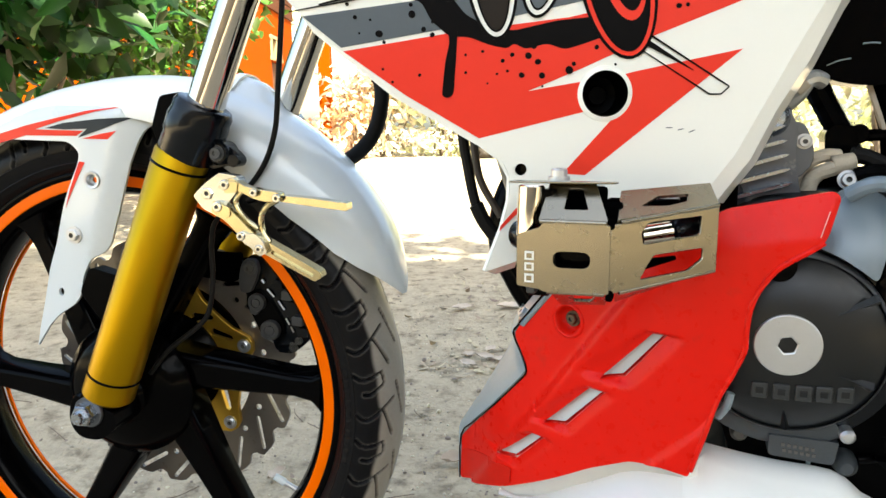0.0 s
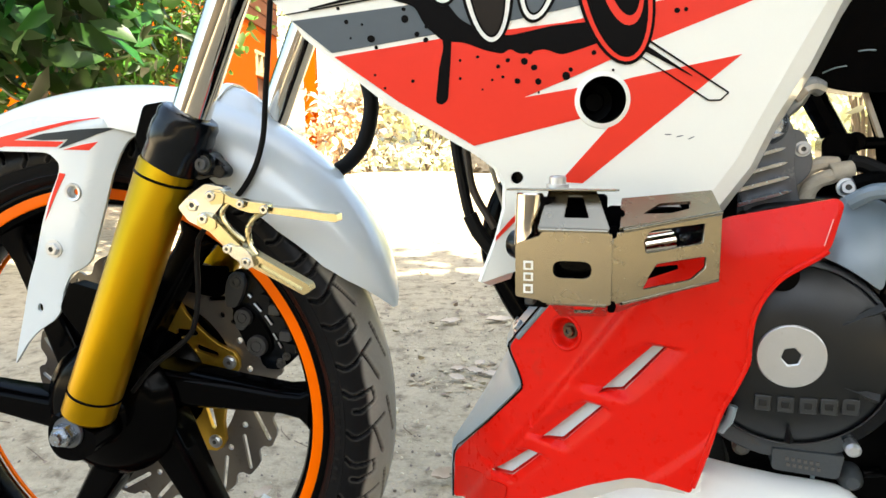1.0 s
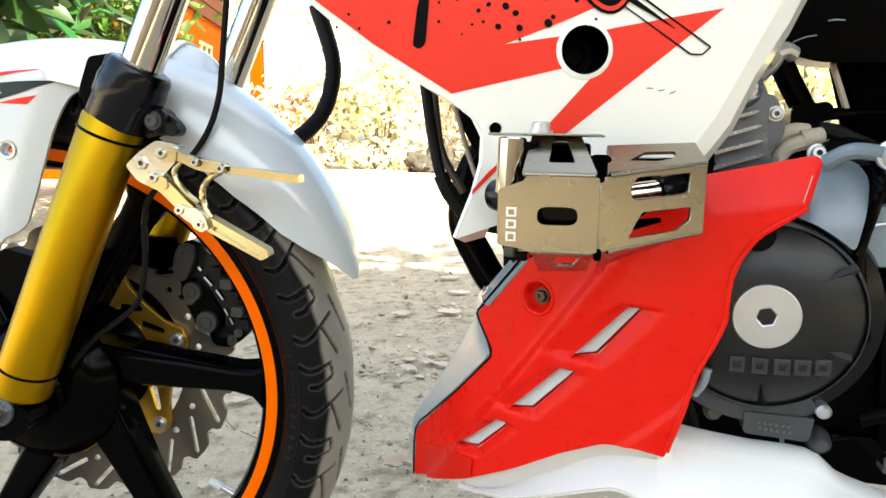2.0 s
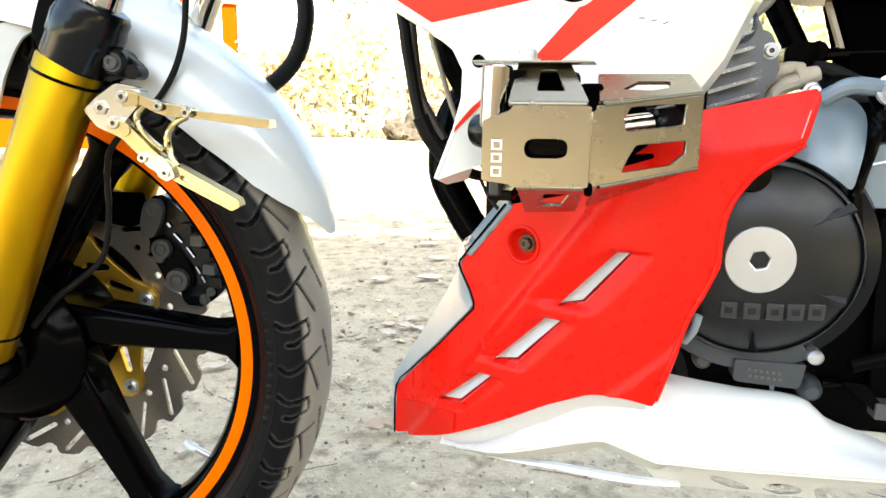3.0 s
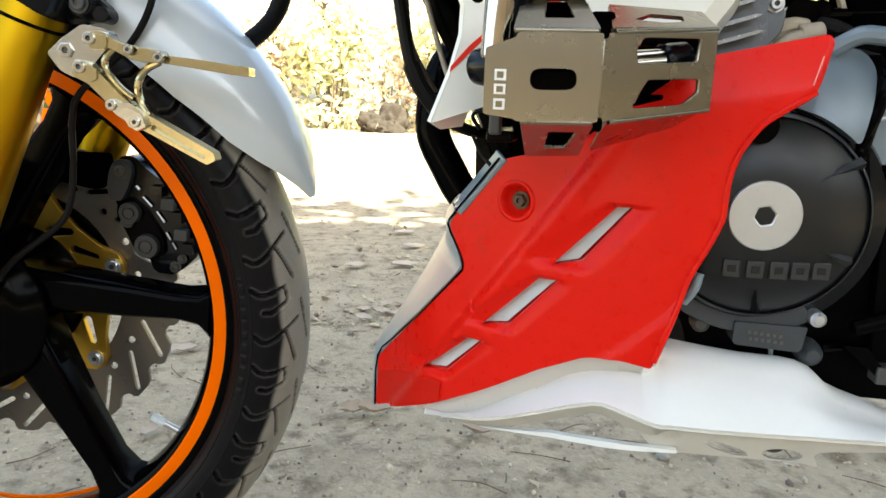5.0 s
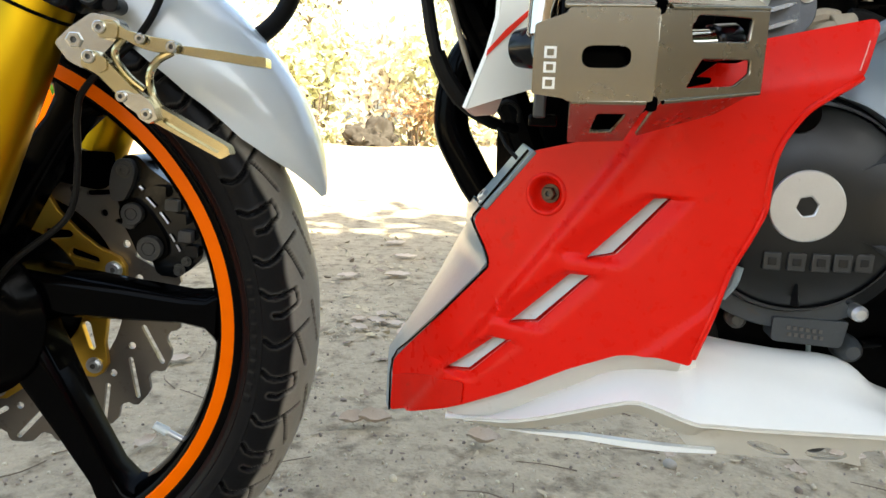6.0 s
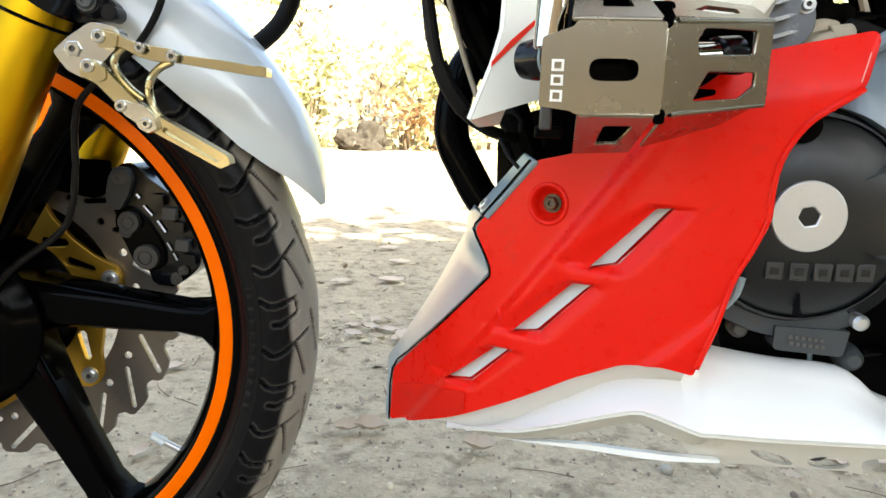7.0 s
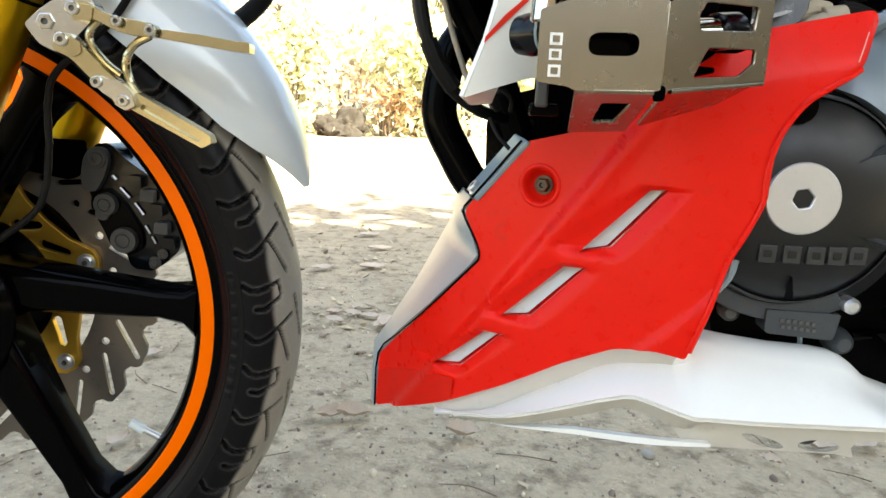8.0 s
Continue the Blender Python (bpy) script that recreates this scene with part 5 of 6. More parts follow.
for k, (z, h) in enumerate(((0.4795, 0.0048), (0.4853, 0.0044), (0.4908, 0.0048))):  # plain marks in place of a maker's name
    part("mark", block((0.4698, -0.2189, z + 0.0008), (0.0046, 0.0005, h * 0.9)), WHITEFILM, gbox, "plain pale mark")
    part("mark", block((0.4698, -0.2192, z + 0.0008), (0.0026, 0.0005, h * 0.5)), STEEL, gbox, "plain steel centre of the mark")

# engine
engine = part("engine", solid(fillet([(0.5690, 0.3640, 0.004), (0.548, 0.385, 0.006), (0.540, 0.420), (0.545, 0.480), (0.580, 0.510), (0.700, 0.515), (0.800, 0.500), (0.820, 0.350), (0.760, 0.325), (0.576, 0.325, 0.004), (0.5735, 0.352, 0.004)], 0.02), -0.095, 0.105), PLASTIC, bike, "black engine with a charcoal round cover", bevel=0.006)
EC = (0.6005, 0.4275)
ECM = Matrix.Translation((EC[0], -0.122, EC[1]))
cover = part("generator_cover", lathe([(0, -0.0060), (0.018, -0.0056), (0.025, -0.0050), (0.032, -0.0036), (0.038, -0.0018), (0.044, 0.0006), (0.049, 0.0032), (0.0522, 0.0054), (0.0532, 0.0075), (0.0533, 0.018), (0.056, 0.022), (0.056, 0.034)], ECM, 72), COVER, engine, "round charcoal cover with worn raised marks", crease=30)
# a paler ring stands in for the highlight on the bevelled rim
part("cover_edge", lathe([(0.0524, 0.0036), (0.0536, 0.0046), (0.0548, 0.0085), (0.0556, 0.0150), (0.0540, 0.0155)], ECM, 72), GREYPISTON, cover, "thin paler rim, its highlight in the colour")
part("cover_lip", lathe([(0.0562, 0.013), (0.0640, 0.014), (0.0662, 0.018), (0.0662, 0.034)], ECM, 72), GLOSS, cover, "glossy black outer lip")
hexhole = [(0.0052 * math.cos(radians(60 * i + 12)), 0.0052 * math.sin(radians(60 * i + 12))) for i in range(6)]
plug = part("cover_plug", sheet(oval(0, 0, 0.0180, 0.0180, 48), [hexhole], lambda x, z: Vector((EC[0] - 0.0012 + x, -0.1290, EC[1] + 0.0025 + z)), 0, 0.005), BRIGHT, cover, "bright aluminium plug with a hexagon socket", bevel=0.0008)
part("socket_floor", lathe([(0, 0), (0.0065, 0)], Matrix.Translation((EC[0] - 0.0012, -0.1255, EC[1] + 0.0025)), 20), CAST, plug)
part("plug_groove", lathe([(0.0180, 0), (0.0192, -0.0005), (0.0196, 0.002)], Matrix.Translation((EC[0] - 0.0012, -0.1262, EC[1] + 0.0025)), 48), BLACK, cover, "dark groove round the plug")
for i, x in enumerate((0.5765, 0.5865, 0.5980, 0.6095, 0.6200, 0.6310)):  # plain raised blocks in place of a maker's name
    if i:
        skin = -0.122 + float(np.interp(math.hypot(x - EC[0], 0.0255), (0.025, 0.032, 0.038, 0.044), (-0.0050, -0.0036, -0.0018, 0.0006)))
        part("raised_mark", block((x, skin + 0.0004, 0.4020 + 0.00028 * (i - 3)), (0.0086, 0.0046, 0.0092)), LETTER, cover, "plain raised block", bevel=0.0006)
        part("raised_mark", block((x, skin - 0.0014, 0.4020 + 0.00028 * (i - 3)), (0.0042, 0.0018, 0.0038)), COVER, cover, "plain sunk centre", bevel=0.0004)
for a, b, w in (((0.6235, 0.4490), (0.6430, 0.4590), 0.0030), ((0.6005, 0.3900), (0.6020, 0.3780), 0.0026), ((0.6270, 0.4140), (0.6440, 0.4080), 0.0030)):
    p, q = Vector((a[0], 0, a[1])), Vector((b[0], 0, b[1]))
    d = (q - p).normalized()
    s = Vector((-d.z, 0, d.x)) * w
    up, dn = Vector((0, -0.1270, 0)), Vector((0, -0.1225, 0))
    bm = loft([[p + dn, p + dn + s * 0.05], [q + dn - s, q + dn + s]])
    vs = [bm.verts.new(v) for v in (p + up, q + up)]
    v = bm.verts[:]
    bm.verts.ensure_lookup_table()
    for f in ((0, 4, 5, 2), (1, 4, 5, 3), (2, 5, 3)):
        bm.faces.new([bm.verts[i] for i in f])
    # lower rib stays dark, the others get a paler grey for caught light
    part("rib", bm, COVER if a[0] < 0.61 else GREYPISTON, cover, "small wedge rib", crease=10)
# a black disc carries the shade of the concave bite
part("notch", lathe([(0, 0), (0.0085, 0), (0.0085, 0.002)], Matrix.Translation((0.5930, -0.1250, 0.4745)), 24), BLACK, cover, "black disc in place of the shaded round notch")
def case_at(x, z):
    return Vector((x, -0.1195 + 0.022 * ((z - 0.468) / 0.05) ** 2 + 0.008 * ((x - 0.630) / 0.022) ** 2, z))


part("upper_case", sheet(fillet([(0.606, 0.487), (0.624, 0.512), (0.631, 0.5165), (0.645, 0.5150), (0.6515, 0.506), (0.6495, 0.492), (0.6430, 0.4662), (0.636, 0.4720), (0.624, 0.480)], 0.005), (), case_at, 0.004, 0.02), COVERBLUE, engine, "glossy blue-grey upper side case, rounded", bevel=0.0012, crease=60)
part("case_rim", tube([(0.6500, -0.104, 0.520), (0.6550, -0.106, 0.507), (0.6525, -0.108, 0.490), (0.6475, -0.109, 0.4660), (0.6500, -0.109, 0.445), (0.655, -0.108, 0.415)], 0.0034), BLACK, engine, "black case edge")
part("rear_case", solid(fillet([(0.6545, 0.4885), (0.6600, 0.4915), (0.760, 0.505), (0.760, 0.4580), (0.6520, 0.4570), (0.6510, 0.4690)], 0.003), -0.104, -0.05), COVERBLUE, engine, "blue-grey rear case", bevel=0.003)
part("rear_case", solid(fillet([(0.663, 0.4540), (0.760, 0.4560), (0.760, 0.350), (0.670, 0.345)], 0.006), -0.104, -0.05), PLASTIC, engine, "charcoal rear case", bevel=0.003)
part("case_fold", rod((0.6535, -0.1045, 0.4800), (0.700, -0.1045, 0.4900), 0.0010, 8), BRIGHT, engine, "bright fold of the rear case")
part("case_strap", tube([(0.626, -0.108, 0.514), (0.637, -0.112, 0.5205), (0.650, -0.112, 0.5200), (0.668, -0.110, 0.5190)], 0.0045), COVERBLUE, engine, "grey cover strap")
bolt("case_bolt", (0.6560, -0.112, 0.5185), (0.2, -1, 0.2), 0.006, BRIGHT, engine, h=0.007, hexa=False)
part("case_bolt", lathe([(0, -0.009), (0.0052 * 0.6, -0.0088), (0.0052, -0.0065), (0.0052, 0.002)], Matrix.Translation((0.5790, -0.100, 0.3640)), 16), GRIMY, engine, "dirty domed bolt")
part("case_bolt", lathe([(0, -0.009), (0.0026, -0.0088), (0.0042, -0.0070), (0.0042, 0.002)], Matrix.Translation((0.6360, -0.110, 0.3745)), 16), BRIGHT, engine, "dirty domed bolt")
part("sump_plate", solid(fillet([(0.5950, 0.3690), (0.5950, 0.3560, 0.003), (0.6305, 0.3545, 0.003), (0.6325, 0.3690)], 0.001), -0.1145, -0.100), SUMPGREY, engine, "blue-grey lower plate with brown stains", bevel=0.0012)
flange = [(EC[0] + r * math.cos(radians(a)), EC[1] + r * math.sin(radians(a))) for r, sweep in ((0.0550, range(212, 306, 6)), (0.0650, range(302, 210, -6))) for a in sweep]
part("case_flange", solid(flange, -0.1120, -0.100), SUMPGREY, engine, "blue-grey flange under the round cover", bevel=0.0008)
for i in range(6):
    for k in range(2):
        part("plate_mark", block((0.6030 + 0.0032 * i + 0.0008 * k, -0.1152, 0.3640 - 0.0036 * k - 0.0002 * i), (0.0018, 0.0005, 0.0020)), FADED, engine, "plain faint cast mark")
part("drain", lathe([(0, -0.012), (0.0035, -0.0115), (0.0062, -0.008), (0.0072, -0.002), (0.0072, 0.010)], Matrix.Translation((0.6390, -0.098, 0.3510)), 24), SUMPGREY, engine, "dusty grey drain boss")
part("drain_neck", rod((0.6450, -0.100, 0.3540), (0.6560, -0.098, 0.3555), 0.0034, 14), BLACK, engine)
part("lower_bracket", solid(fillet([(0.6520, 0.3600), (0.6640, 0.3600), (0.6745, 0.3480), (0.6860, 0.3480), (0.6860, 0.3440), (0.6720, 0.3430), (0.6640, 0.3500)], 0.002), -0.112, -0.104), BLACK, engine, "black bracket arm", bevel=0.001)
part("lower_rod", tube([(0.6180, -0.100, 0.3560), (0.6195, -0.101, 0.3500), (0.6200, -0.100, 0.3420)], 0.0013, 8), GREYTRIM, engine, "thin pale wire")
part("lower_rod", rod((0.655, -0.112, 0.3700), (0.700, -0.108, 0.3850), 0.0045, 14), PLASTIC, engine, "black rod beside the engine")
part("wire_end", tube([(0.5655, -0.123, 0.380), (0.5695, -0.126, 0.388), (0.5715, -0.126, 0.397)], 0.0025), GREYTRIM, engine, "pale plastic cable end")
part("foot_bracket", block((0.6775, -0.108, 0.3450), (0.0145, 0.012, 0.0095)), GRIMY, engine, "grey bracket", bevel=0.001)

# cylinder, its axis leaning forward
CYL = Matrix.Translation((0.6025, 0.0, 0.5168)) @ Matrix.Rotation(radians(-17), 4, "Y")
cyl = part("cylinder", solid(fillet([(-0.075, -0.030), (0.004, -0.030), (0.004, -0.004), (0.0065, 0.016), (0.0120, 0.032), (0.0100, 0.046), (0.003, 0.056), (-0.004, 0.062), (-0.010, 0.085), (-0.075, 0.085)], 0.005), -0.064, 0.060, CYL), DULLMETAL, engine, "finned cast aluminium cylinder, grey and dusty", bevel=0.006)
for i in range(-2, 8):
    z = 0.0088 * i
    tip = 0.0005 + 0.0011 * i if i < 6 else -0.004
    part("fin", solid(fillet([(-0.070, z - 0.0004), (tip - 0.004, z), (tip, z + 0.0010), (tip - 0.004, z + 0.0022), (-0.070, z + 0.0026)], 0.001), -0.0745, -0.060, CYL), FINMETAL, cyl, bevel=0.0006)
part("rib_web", solid(fillet([(-0.028, -0.02), (-0.024, -0.02), (-0.024, 0.07), (-0.028, 0.07)], 0.001), -0.0690, -0.060, CYL), DULLMETAL, cyl, bevel=0.001)
part("head_bulge", lathe([(0, -0.012), (0.008, -0.0105), (0.0125, -0.005), (0.014, 0.004)], CYL @ Matrix.Translation((-0.002, -0.058, 0.043)), 28), FINMETAL, cyl, "rounded blue-grey head boss")
part("end_flange", solid(fillet([(0.004, 0.000), (0.016, 0.008), (0.0188, 0.019), (0.0170, 0.034), (0.009, 0.038), (0.004, 0.030)], 0.005), -0.058, 0.050, CYL), DULLMETAL, cyl, "rounded lug beside the fins", bevel=0.004)
bolt("flange_bolt", CYL @ Vector((0.0139, -0.0580, 0.023)), (0, -1, 0), 0.0036, BRIGHT, cyl, hexa=False)
part("head_elbow", tube([(0.598, -0.050, 0.566), (0.6045, -0.052, 0.5725), (0.6085, -0.052, 0.5795), (0.6130, -0.050, 0.5820), (0.6185, -0.046, 0.5800)], 0.0052), CAST, cyl, "dusty cast elbow")
part("elbow_cap", rod((0.6020, -0.058, 0.5735), (0.6075, -0.058, 0.5795), 0.0040, 16), TAN, cyl, "dusty clamp of the elbow")
part("dusty_hose", tube([(0.6050, -0.044, 0.500), (0.6070, -0.045, 0.5170), (0.6131, -0.045, 0.5280), (0.6221, -0.044, 0.5330), (0.632, -0.040, 0.533)], 0.0046), TAN, engine, "tan dusty hose")
part("dusty_hose", tube([(0.6140, -0.050, 0.502), (0.6152, -0.050, 0.5160), (0.6200, -0.050, 0.5225), (0.6280, -0.049, 0.5255)], 0.0050), TAN, engine, "tan dusty hose end")
part("hose_cap", rod((0.6270, -0.046, 0.5270), (0.6405, -0.044, 0.5300), 0.0066, 18, r2=0.0056), TAN, engine, "tan dusty hose cap")
bolt("clip", (0.6355, -0.054, 0.5188), (0, -1, 0.1), 0.0044, BRIGHT, engine, hexa=False, h=0.006)
part("intake", tube([(0.6390, -0.040, 0.5335), (0.6470, -0.040, 0.5325), (0.6575, -0.042, 0.5275), (0.690, -0.045, 0.512)], 0.0052), HOSE, engine, "black hose")
part("intake", tube([(0.6400, -0.055, 0.5200), (0.6480, -0.056, 0.5225), (0.6600, -0.056, 0.5215), (0.700, -0.055, 0.510)], 0.0062), PLASTIC, engine, "black ribbed intake hose")
part("intake", tube([(0.6390, -0.060, 0.5110), (0.6470, -0.062, 0.5150), (0.6600, -0.062, 0.5140), (0.690, -0.060, 0.505)], 0.0040), HOSE, engine, "black cable")

# frame, airbox, hoses behind the shroud
frame_ob = part("frame", tube([(0.6140, 0.0, 0.594), (0.6227, 0.0, 0.577), (0.6367, 0.0, 0.5517), (0.650, 0.0, 0.526)], 0.0082, n=4), BLACK, bike, "black tube frame")
part("frame_tube", tube([(0.645, 0.0, 0.5448), (0.680, 0.0, 0.5462), (0.760, 0.0, 0.547)], 0.0042, n=4), BLACK, frame_ob)
part("frame_joint", solid(fillet([(0.6285, 0.5320), (0.6275, 0.5480), (0.6330, 0.5535), (0.6460, 0.5520), (0.6510, 0.5470), (0.6480, 0.5400), (0.6460, 0.5310)], 0.004), -0.012, 0.012), BLACK, frame_ob, bevel=0.003)
part("frame_joint", rod((0.648, -0.012, 0.5465), (0.648, 0.012, 0.5465), 0.0066, 20), BLACK, frame_ob)
part("frame_tube", tube([(0.395, -0.03, 0.640), (0.405, -0.03, 0.560), (0.440, -0.028, 0.490), (0.474, -0.03, 0.410), (0.500, -0.03, 0.35)], 0.011, n=6), BLACK, frame_ob, "black down tube")
# a thin pale tube drawn as the down tube's light edge
part("frame_tube", tube([(0.398, -0.048, 0.560), (0.412, -0.047, 0.515), (0.424, -0.046, 0.483)], 0.0018, n=6), TAN, frame_ob, "pale line along the down tube's edge")
# three black solids added to fill see-through gaps with darkness
part("cowl_filler", solid(fillet([(0.437, 0.428), (0.436, 0.460), (0.446, 0.476), (0.474, 0.484), (0.480, 0.428)], 0.004), -0.030, 0.060), BLACK, bike, "black filler added behind the cowl", bevel=0.003)
part("hose_filler", solid(fillet([(0.606, 0.495), (0.608, 0.514), (0.640, 0.521), (0.700, 0.521), (0.700, 0.495)], 0.006), -0.030, 0.060), MATT, bike, "black filler added behind the hoses", bevel=0.004)
part("guard_filler", solid(fillet([(0.470, 0.440), (0.466, 0.470), (0.468, 0.535), (0.570, 0.535), (0.570, 0.430)], 0.008), -0.100, 0.080), MATT, bike, "black filler for the dark engine interior behind the guard", bevel=0.004)
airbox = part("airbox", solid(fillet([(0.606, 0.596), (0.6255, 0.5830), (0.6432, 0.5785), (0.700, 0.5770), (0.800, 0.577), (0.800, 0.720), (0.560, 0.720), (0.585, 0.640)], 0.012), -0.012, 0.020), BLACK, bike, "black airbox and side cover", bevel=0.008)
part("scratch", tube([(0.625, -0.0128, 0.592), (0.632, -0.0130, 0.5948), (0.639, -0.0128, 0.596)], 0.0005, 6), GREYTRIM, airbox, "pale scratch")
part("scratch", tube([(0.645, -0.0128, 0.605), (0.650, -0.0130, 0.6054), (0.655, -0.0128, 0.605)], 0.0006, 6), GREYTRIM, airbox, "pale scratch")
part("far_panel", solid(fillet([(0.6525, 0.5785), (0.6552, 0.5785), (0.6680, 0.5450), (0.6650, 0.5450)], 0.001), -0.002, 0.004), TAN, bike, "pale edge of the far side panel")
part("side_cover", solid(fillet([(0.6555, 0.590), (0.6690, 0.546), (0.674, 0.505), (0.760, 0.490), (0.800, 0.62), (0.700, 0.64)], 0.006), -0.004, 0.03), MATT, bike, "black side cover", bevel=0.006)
# a black solid added so the space under the tank stays dark
part("tank_filler", solid(fillet([(0.330, 0.640), (0.395, 0.580), (0.420, 0.545), (0.450, 0.530), (0.530, 0.540), (0.585, 0.600), (0.62, 0.72), (0.33, 0.72)], 0.02), -0.090, 0.090), MATT, bike, "black filler for the dark inside under the tank", bevel=0.006)
part("exhaust_header", tube([(0.530, 0.0, 0.535), (0.460, -0.01, 0.540), (0.415, -0.015, 0.512), (0.403, -0.018, 0.468), (0.4155, -0.020, 0.437), (0.436, -0.021, 0.410), (0.48, -0.025, 0.385)], 0.0122, 18), BLACK, bike, "black exhaust header pipe")
part("horn_bracket", solid(fillet([(0.390, 0.580), (0.396, 0.548), (0.415, 0.515), (0.425, 0.535), (0.440, 0.585)], 0.004), -0.035, -0.02), PLASTIC, bike, "black bracket plate", bevel=0.002)
part("clutch_hose", tube([(0.380, -0.100, 0.640), (0.3945, -0.100, 0.560), (0.3985, -0.100, 0.535), (0.4060, -0.099, 0.500), (0.4180, -0.095, 0.478), (0.4340, -0.075, 0.466), (0.4480, -0.050, 0.462)], 0.0036), HOSE, bike, "black cable")
part("clutch_sleeve", tube([(0.4055, -0.100, 0.502), (0.4110, -0.098, 0.490), (0.4200, -0.094, 0.477)], 0.0050), HOSE, bike, "rubber cable sleeve")
part("cable_clip", tube([(0.4440, -0.075, 0.466), (0.4400, -0.078, 0.474), (0.4460, -0.080, 0.4775), (0.4520, -0.078, 0.473), (0.4520, -0.075, 0.466)], 0.0013), HOSE, bike, "wire clip")
part("thin_wire", tube([(0.4400, -0.075, 0.462), (0.4460, -0.080, 0.452), (0.4540, -0.085, 0.444)], 0.0012), HOSE, bike, "thin wire")
part("loop_hose", tube([(0.252, 0.050, 0.640), (0.266, 0.050, 0.597), (0.2655, 0.050, 0.572), (0.256, 0.050, 0.547), (0.236, 0.050, 0.528), (0.212, 0.050, 0.519), (0.185, 0.050, 0.513)], 0.0072, 12), HOSE, bike, "thick black hose")
part("brown_hose", tube([(0.386, -0.050, 0.570), (0.389, -0.050, 0.540), (0.394, -0.050, 0.514), (0.410, -0.050, 0.487)], 0.0030), BROWNHOSE, bike, "brown-black hose")


# ---- house of orange plaster ----
PLACE = Matrix()
house = new("house")
house.matrix_world = pose(-3.4, 9.0, 0)
tagged(house, "orange plastered house with brown wooden eaves", "house")


def wall_panel(name, p, q, z0, z1, thick, holes, material, parent, label=""):
    """An upright wall from p to q with openings (s0, s1, z0, z1) in metres along it."""
    p, q = Vector(p), Vector(q)
    n = (q - p).length
    rects = [[(a, c), (b, c), (b, d), (a, d)] for a, b, c, d in holes]
    d = (q - p) / n
    push = Vector((-d.y, d.x, 0))
    return part(name, sheet([(0, z0), (n, z0), (n, z1), (0, z1)], rects, lambda s, z: Vector((p.x + d.x * s, p.y + d.y * s, z)), 0, thick, push), material, parent, label)


wall_panel("wall", (0, 0, 0), (0, 4.75, 0), -0.05, 2.62, 0.15, [(3.22, 3.82, 0.0, 1.74), (3.22, 3.82, 1.80, 2.14)], WALLPAINT, house, "orange side wall")
wall_panel("wall", (-5.5, 0, 0), (-0.15, 0, 0), -0.05, 3.7, 0.15, [(1.5, 2.6, 0.9, 2.0)], WALLPAINT, house, "orange front wall")
wall_panel("wall", (-5.5, 4.60, 0), (-0.15, 4.60, 0), -0.05, 3.7, 0.15, [], WALLPAINT, house)
wall_panel("wall", (-5.5, 0.15, 0), (-5.5, 4.60, 0), -0.05, 3.7, 0.15, [], WALLPAINT, house)
door = part("door", block((-0.09, 3.52, 0.87), (0.05, 0.60, 1.74)), DOORWOOD, house, "dark wooden door", bevel=0.005)
for s, w in ((0.2, 0.6), (0.95, 0.65)):
    part("door_panel", block((-0.060, 3.52, s + w / 2), (0.02, 0.42, w)), DOORWOOD, door, bevel=0.01)
vent = part("window", block((-0.10, 3.52, 1.97), (0.03, 0.60, 0.34)), PANE, house, "small two-pane window over the door")
for y0, y1, z0, z1 in ((3.18, 3.25, 1.79, 2.16), (3.49, 3.55, 1.82, 2.12), (3.79, 3.86, 1.79, 2.16)):
    part("frame_bar", block((-0.02, (y0 + y1) / 2, (z0 + z1) / 2), (0.10, y1 - y0, z1 - z0)), FRAMEPAINT, vent, bevel=0.004)
for z in (1.785, 2.155):
    part("frame_bar", block((-0.02, 3.52, z), (0.104, 0.74, 0.06)), FRAMEPAINT, vent, bevel=0.004)
win = part("window", block((-3.45, 0.09, 1.45), (1.1, 0.03, 1.1)), PANE, house, "front window with cream frame")
for x in (-4.0, -3.45, -2.9):
    part("frame_bar", block((x, 0.03, 1.45), (0.07, 0.10, 1.2)), FRAMEPAINT, win, bevel=0.004)
for z in (0.90, 2.0):
    part("frame_bar", block((-3.45, 0.028, z), (1.24, 0.104, 0.07)), FRAMEPAINT, win, bevel=0.004)
for i in range(9):
    part("board", block((0.005 - 0.012 * (i % 2), 2.37, 2.685 + 0.125 * i), (0.05, 4.78, 0.119)), EAVE, house, "brown cladding board", bevel=0.004)
part("wall_lining", block((-0.085, 2.37, 3.17), (0.10, 4.70, 1.06)), EAVE, house)
roof = part("roof", loft([[Vector((0.16, -0.5, 3.72)), Vector((-2.75, -0.5, 4.9)), Vector((-5.75, -0.5, 3.72))], [Vector((0.16, 4.95, 3.72)), Vector((-2.75, 4.95, 4.9)), Vector((-5.75, 4.95, 3.72))]]), ROOFTILE, house, "clay tiled gable roof")
sol = roof.modifiers.new("thick", "SOLIDIFY")
sol.thickness = 0.05
for y in (0.05, 4.62):
    part("gable", flat([(-5.5, y, 3.68), (-0.02, y, 3.68), (-2.6, y, 4.72), (-2.9, y, 4.72)], thick=0.10), WALLPAINT, house)
post = new("orange_post")
post.matrix_world = pose(-2.74, 13.6, 0)
tagged(post, "orange painted masonry post beside the hedge", "post")
part("shaft", block((0, 0, 1.20), (0.24, 0.24, 2.4)), WALLPAINT, post, bevel=0.01)
part("cap", block((0, 0, 2.44), (0.32, 0.32, 0.08)), FRAMEPAINT, post, bevel=0.01)


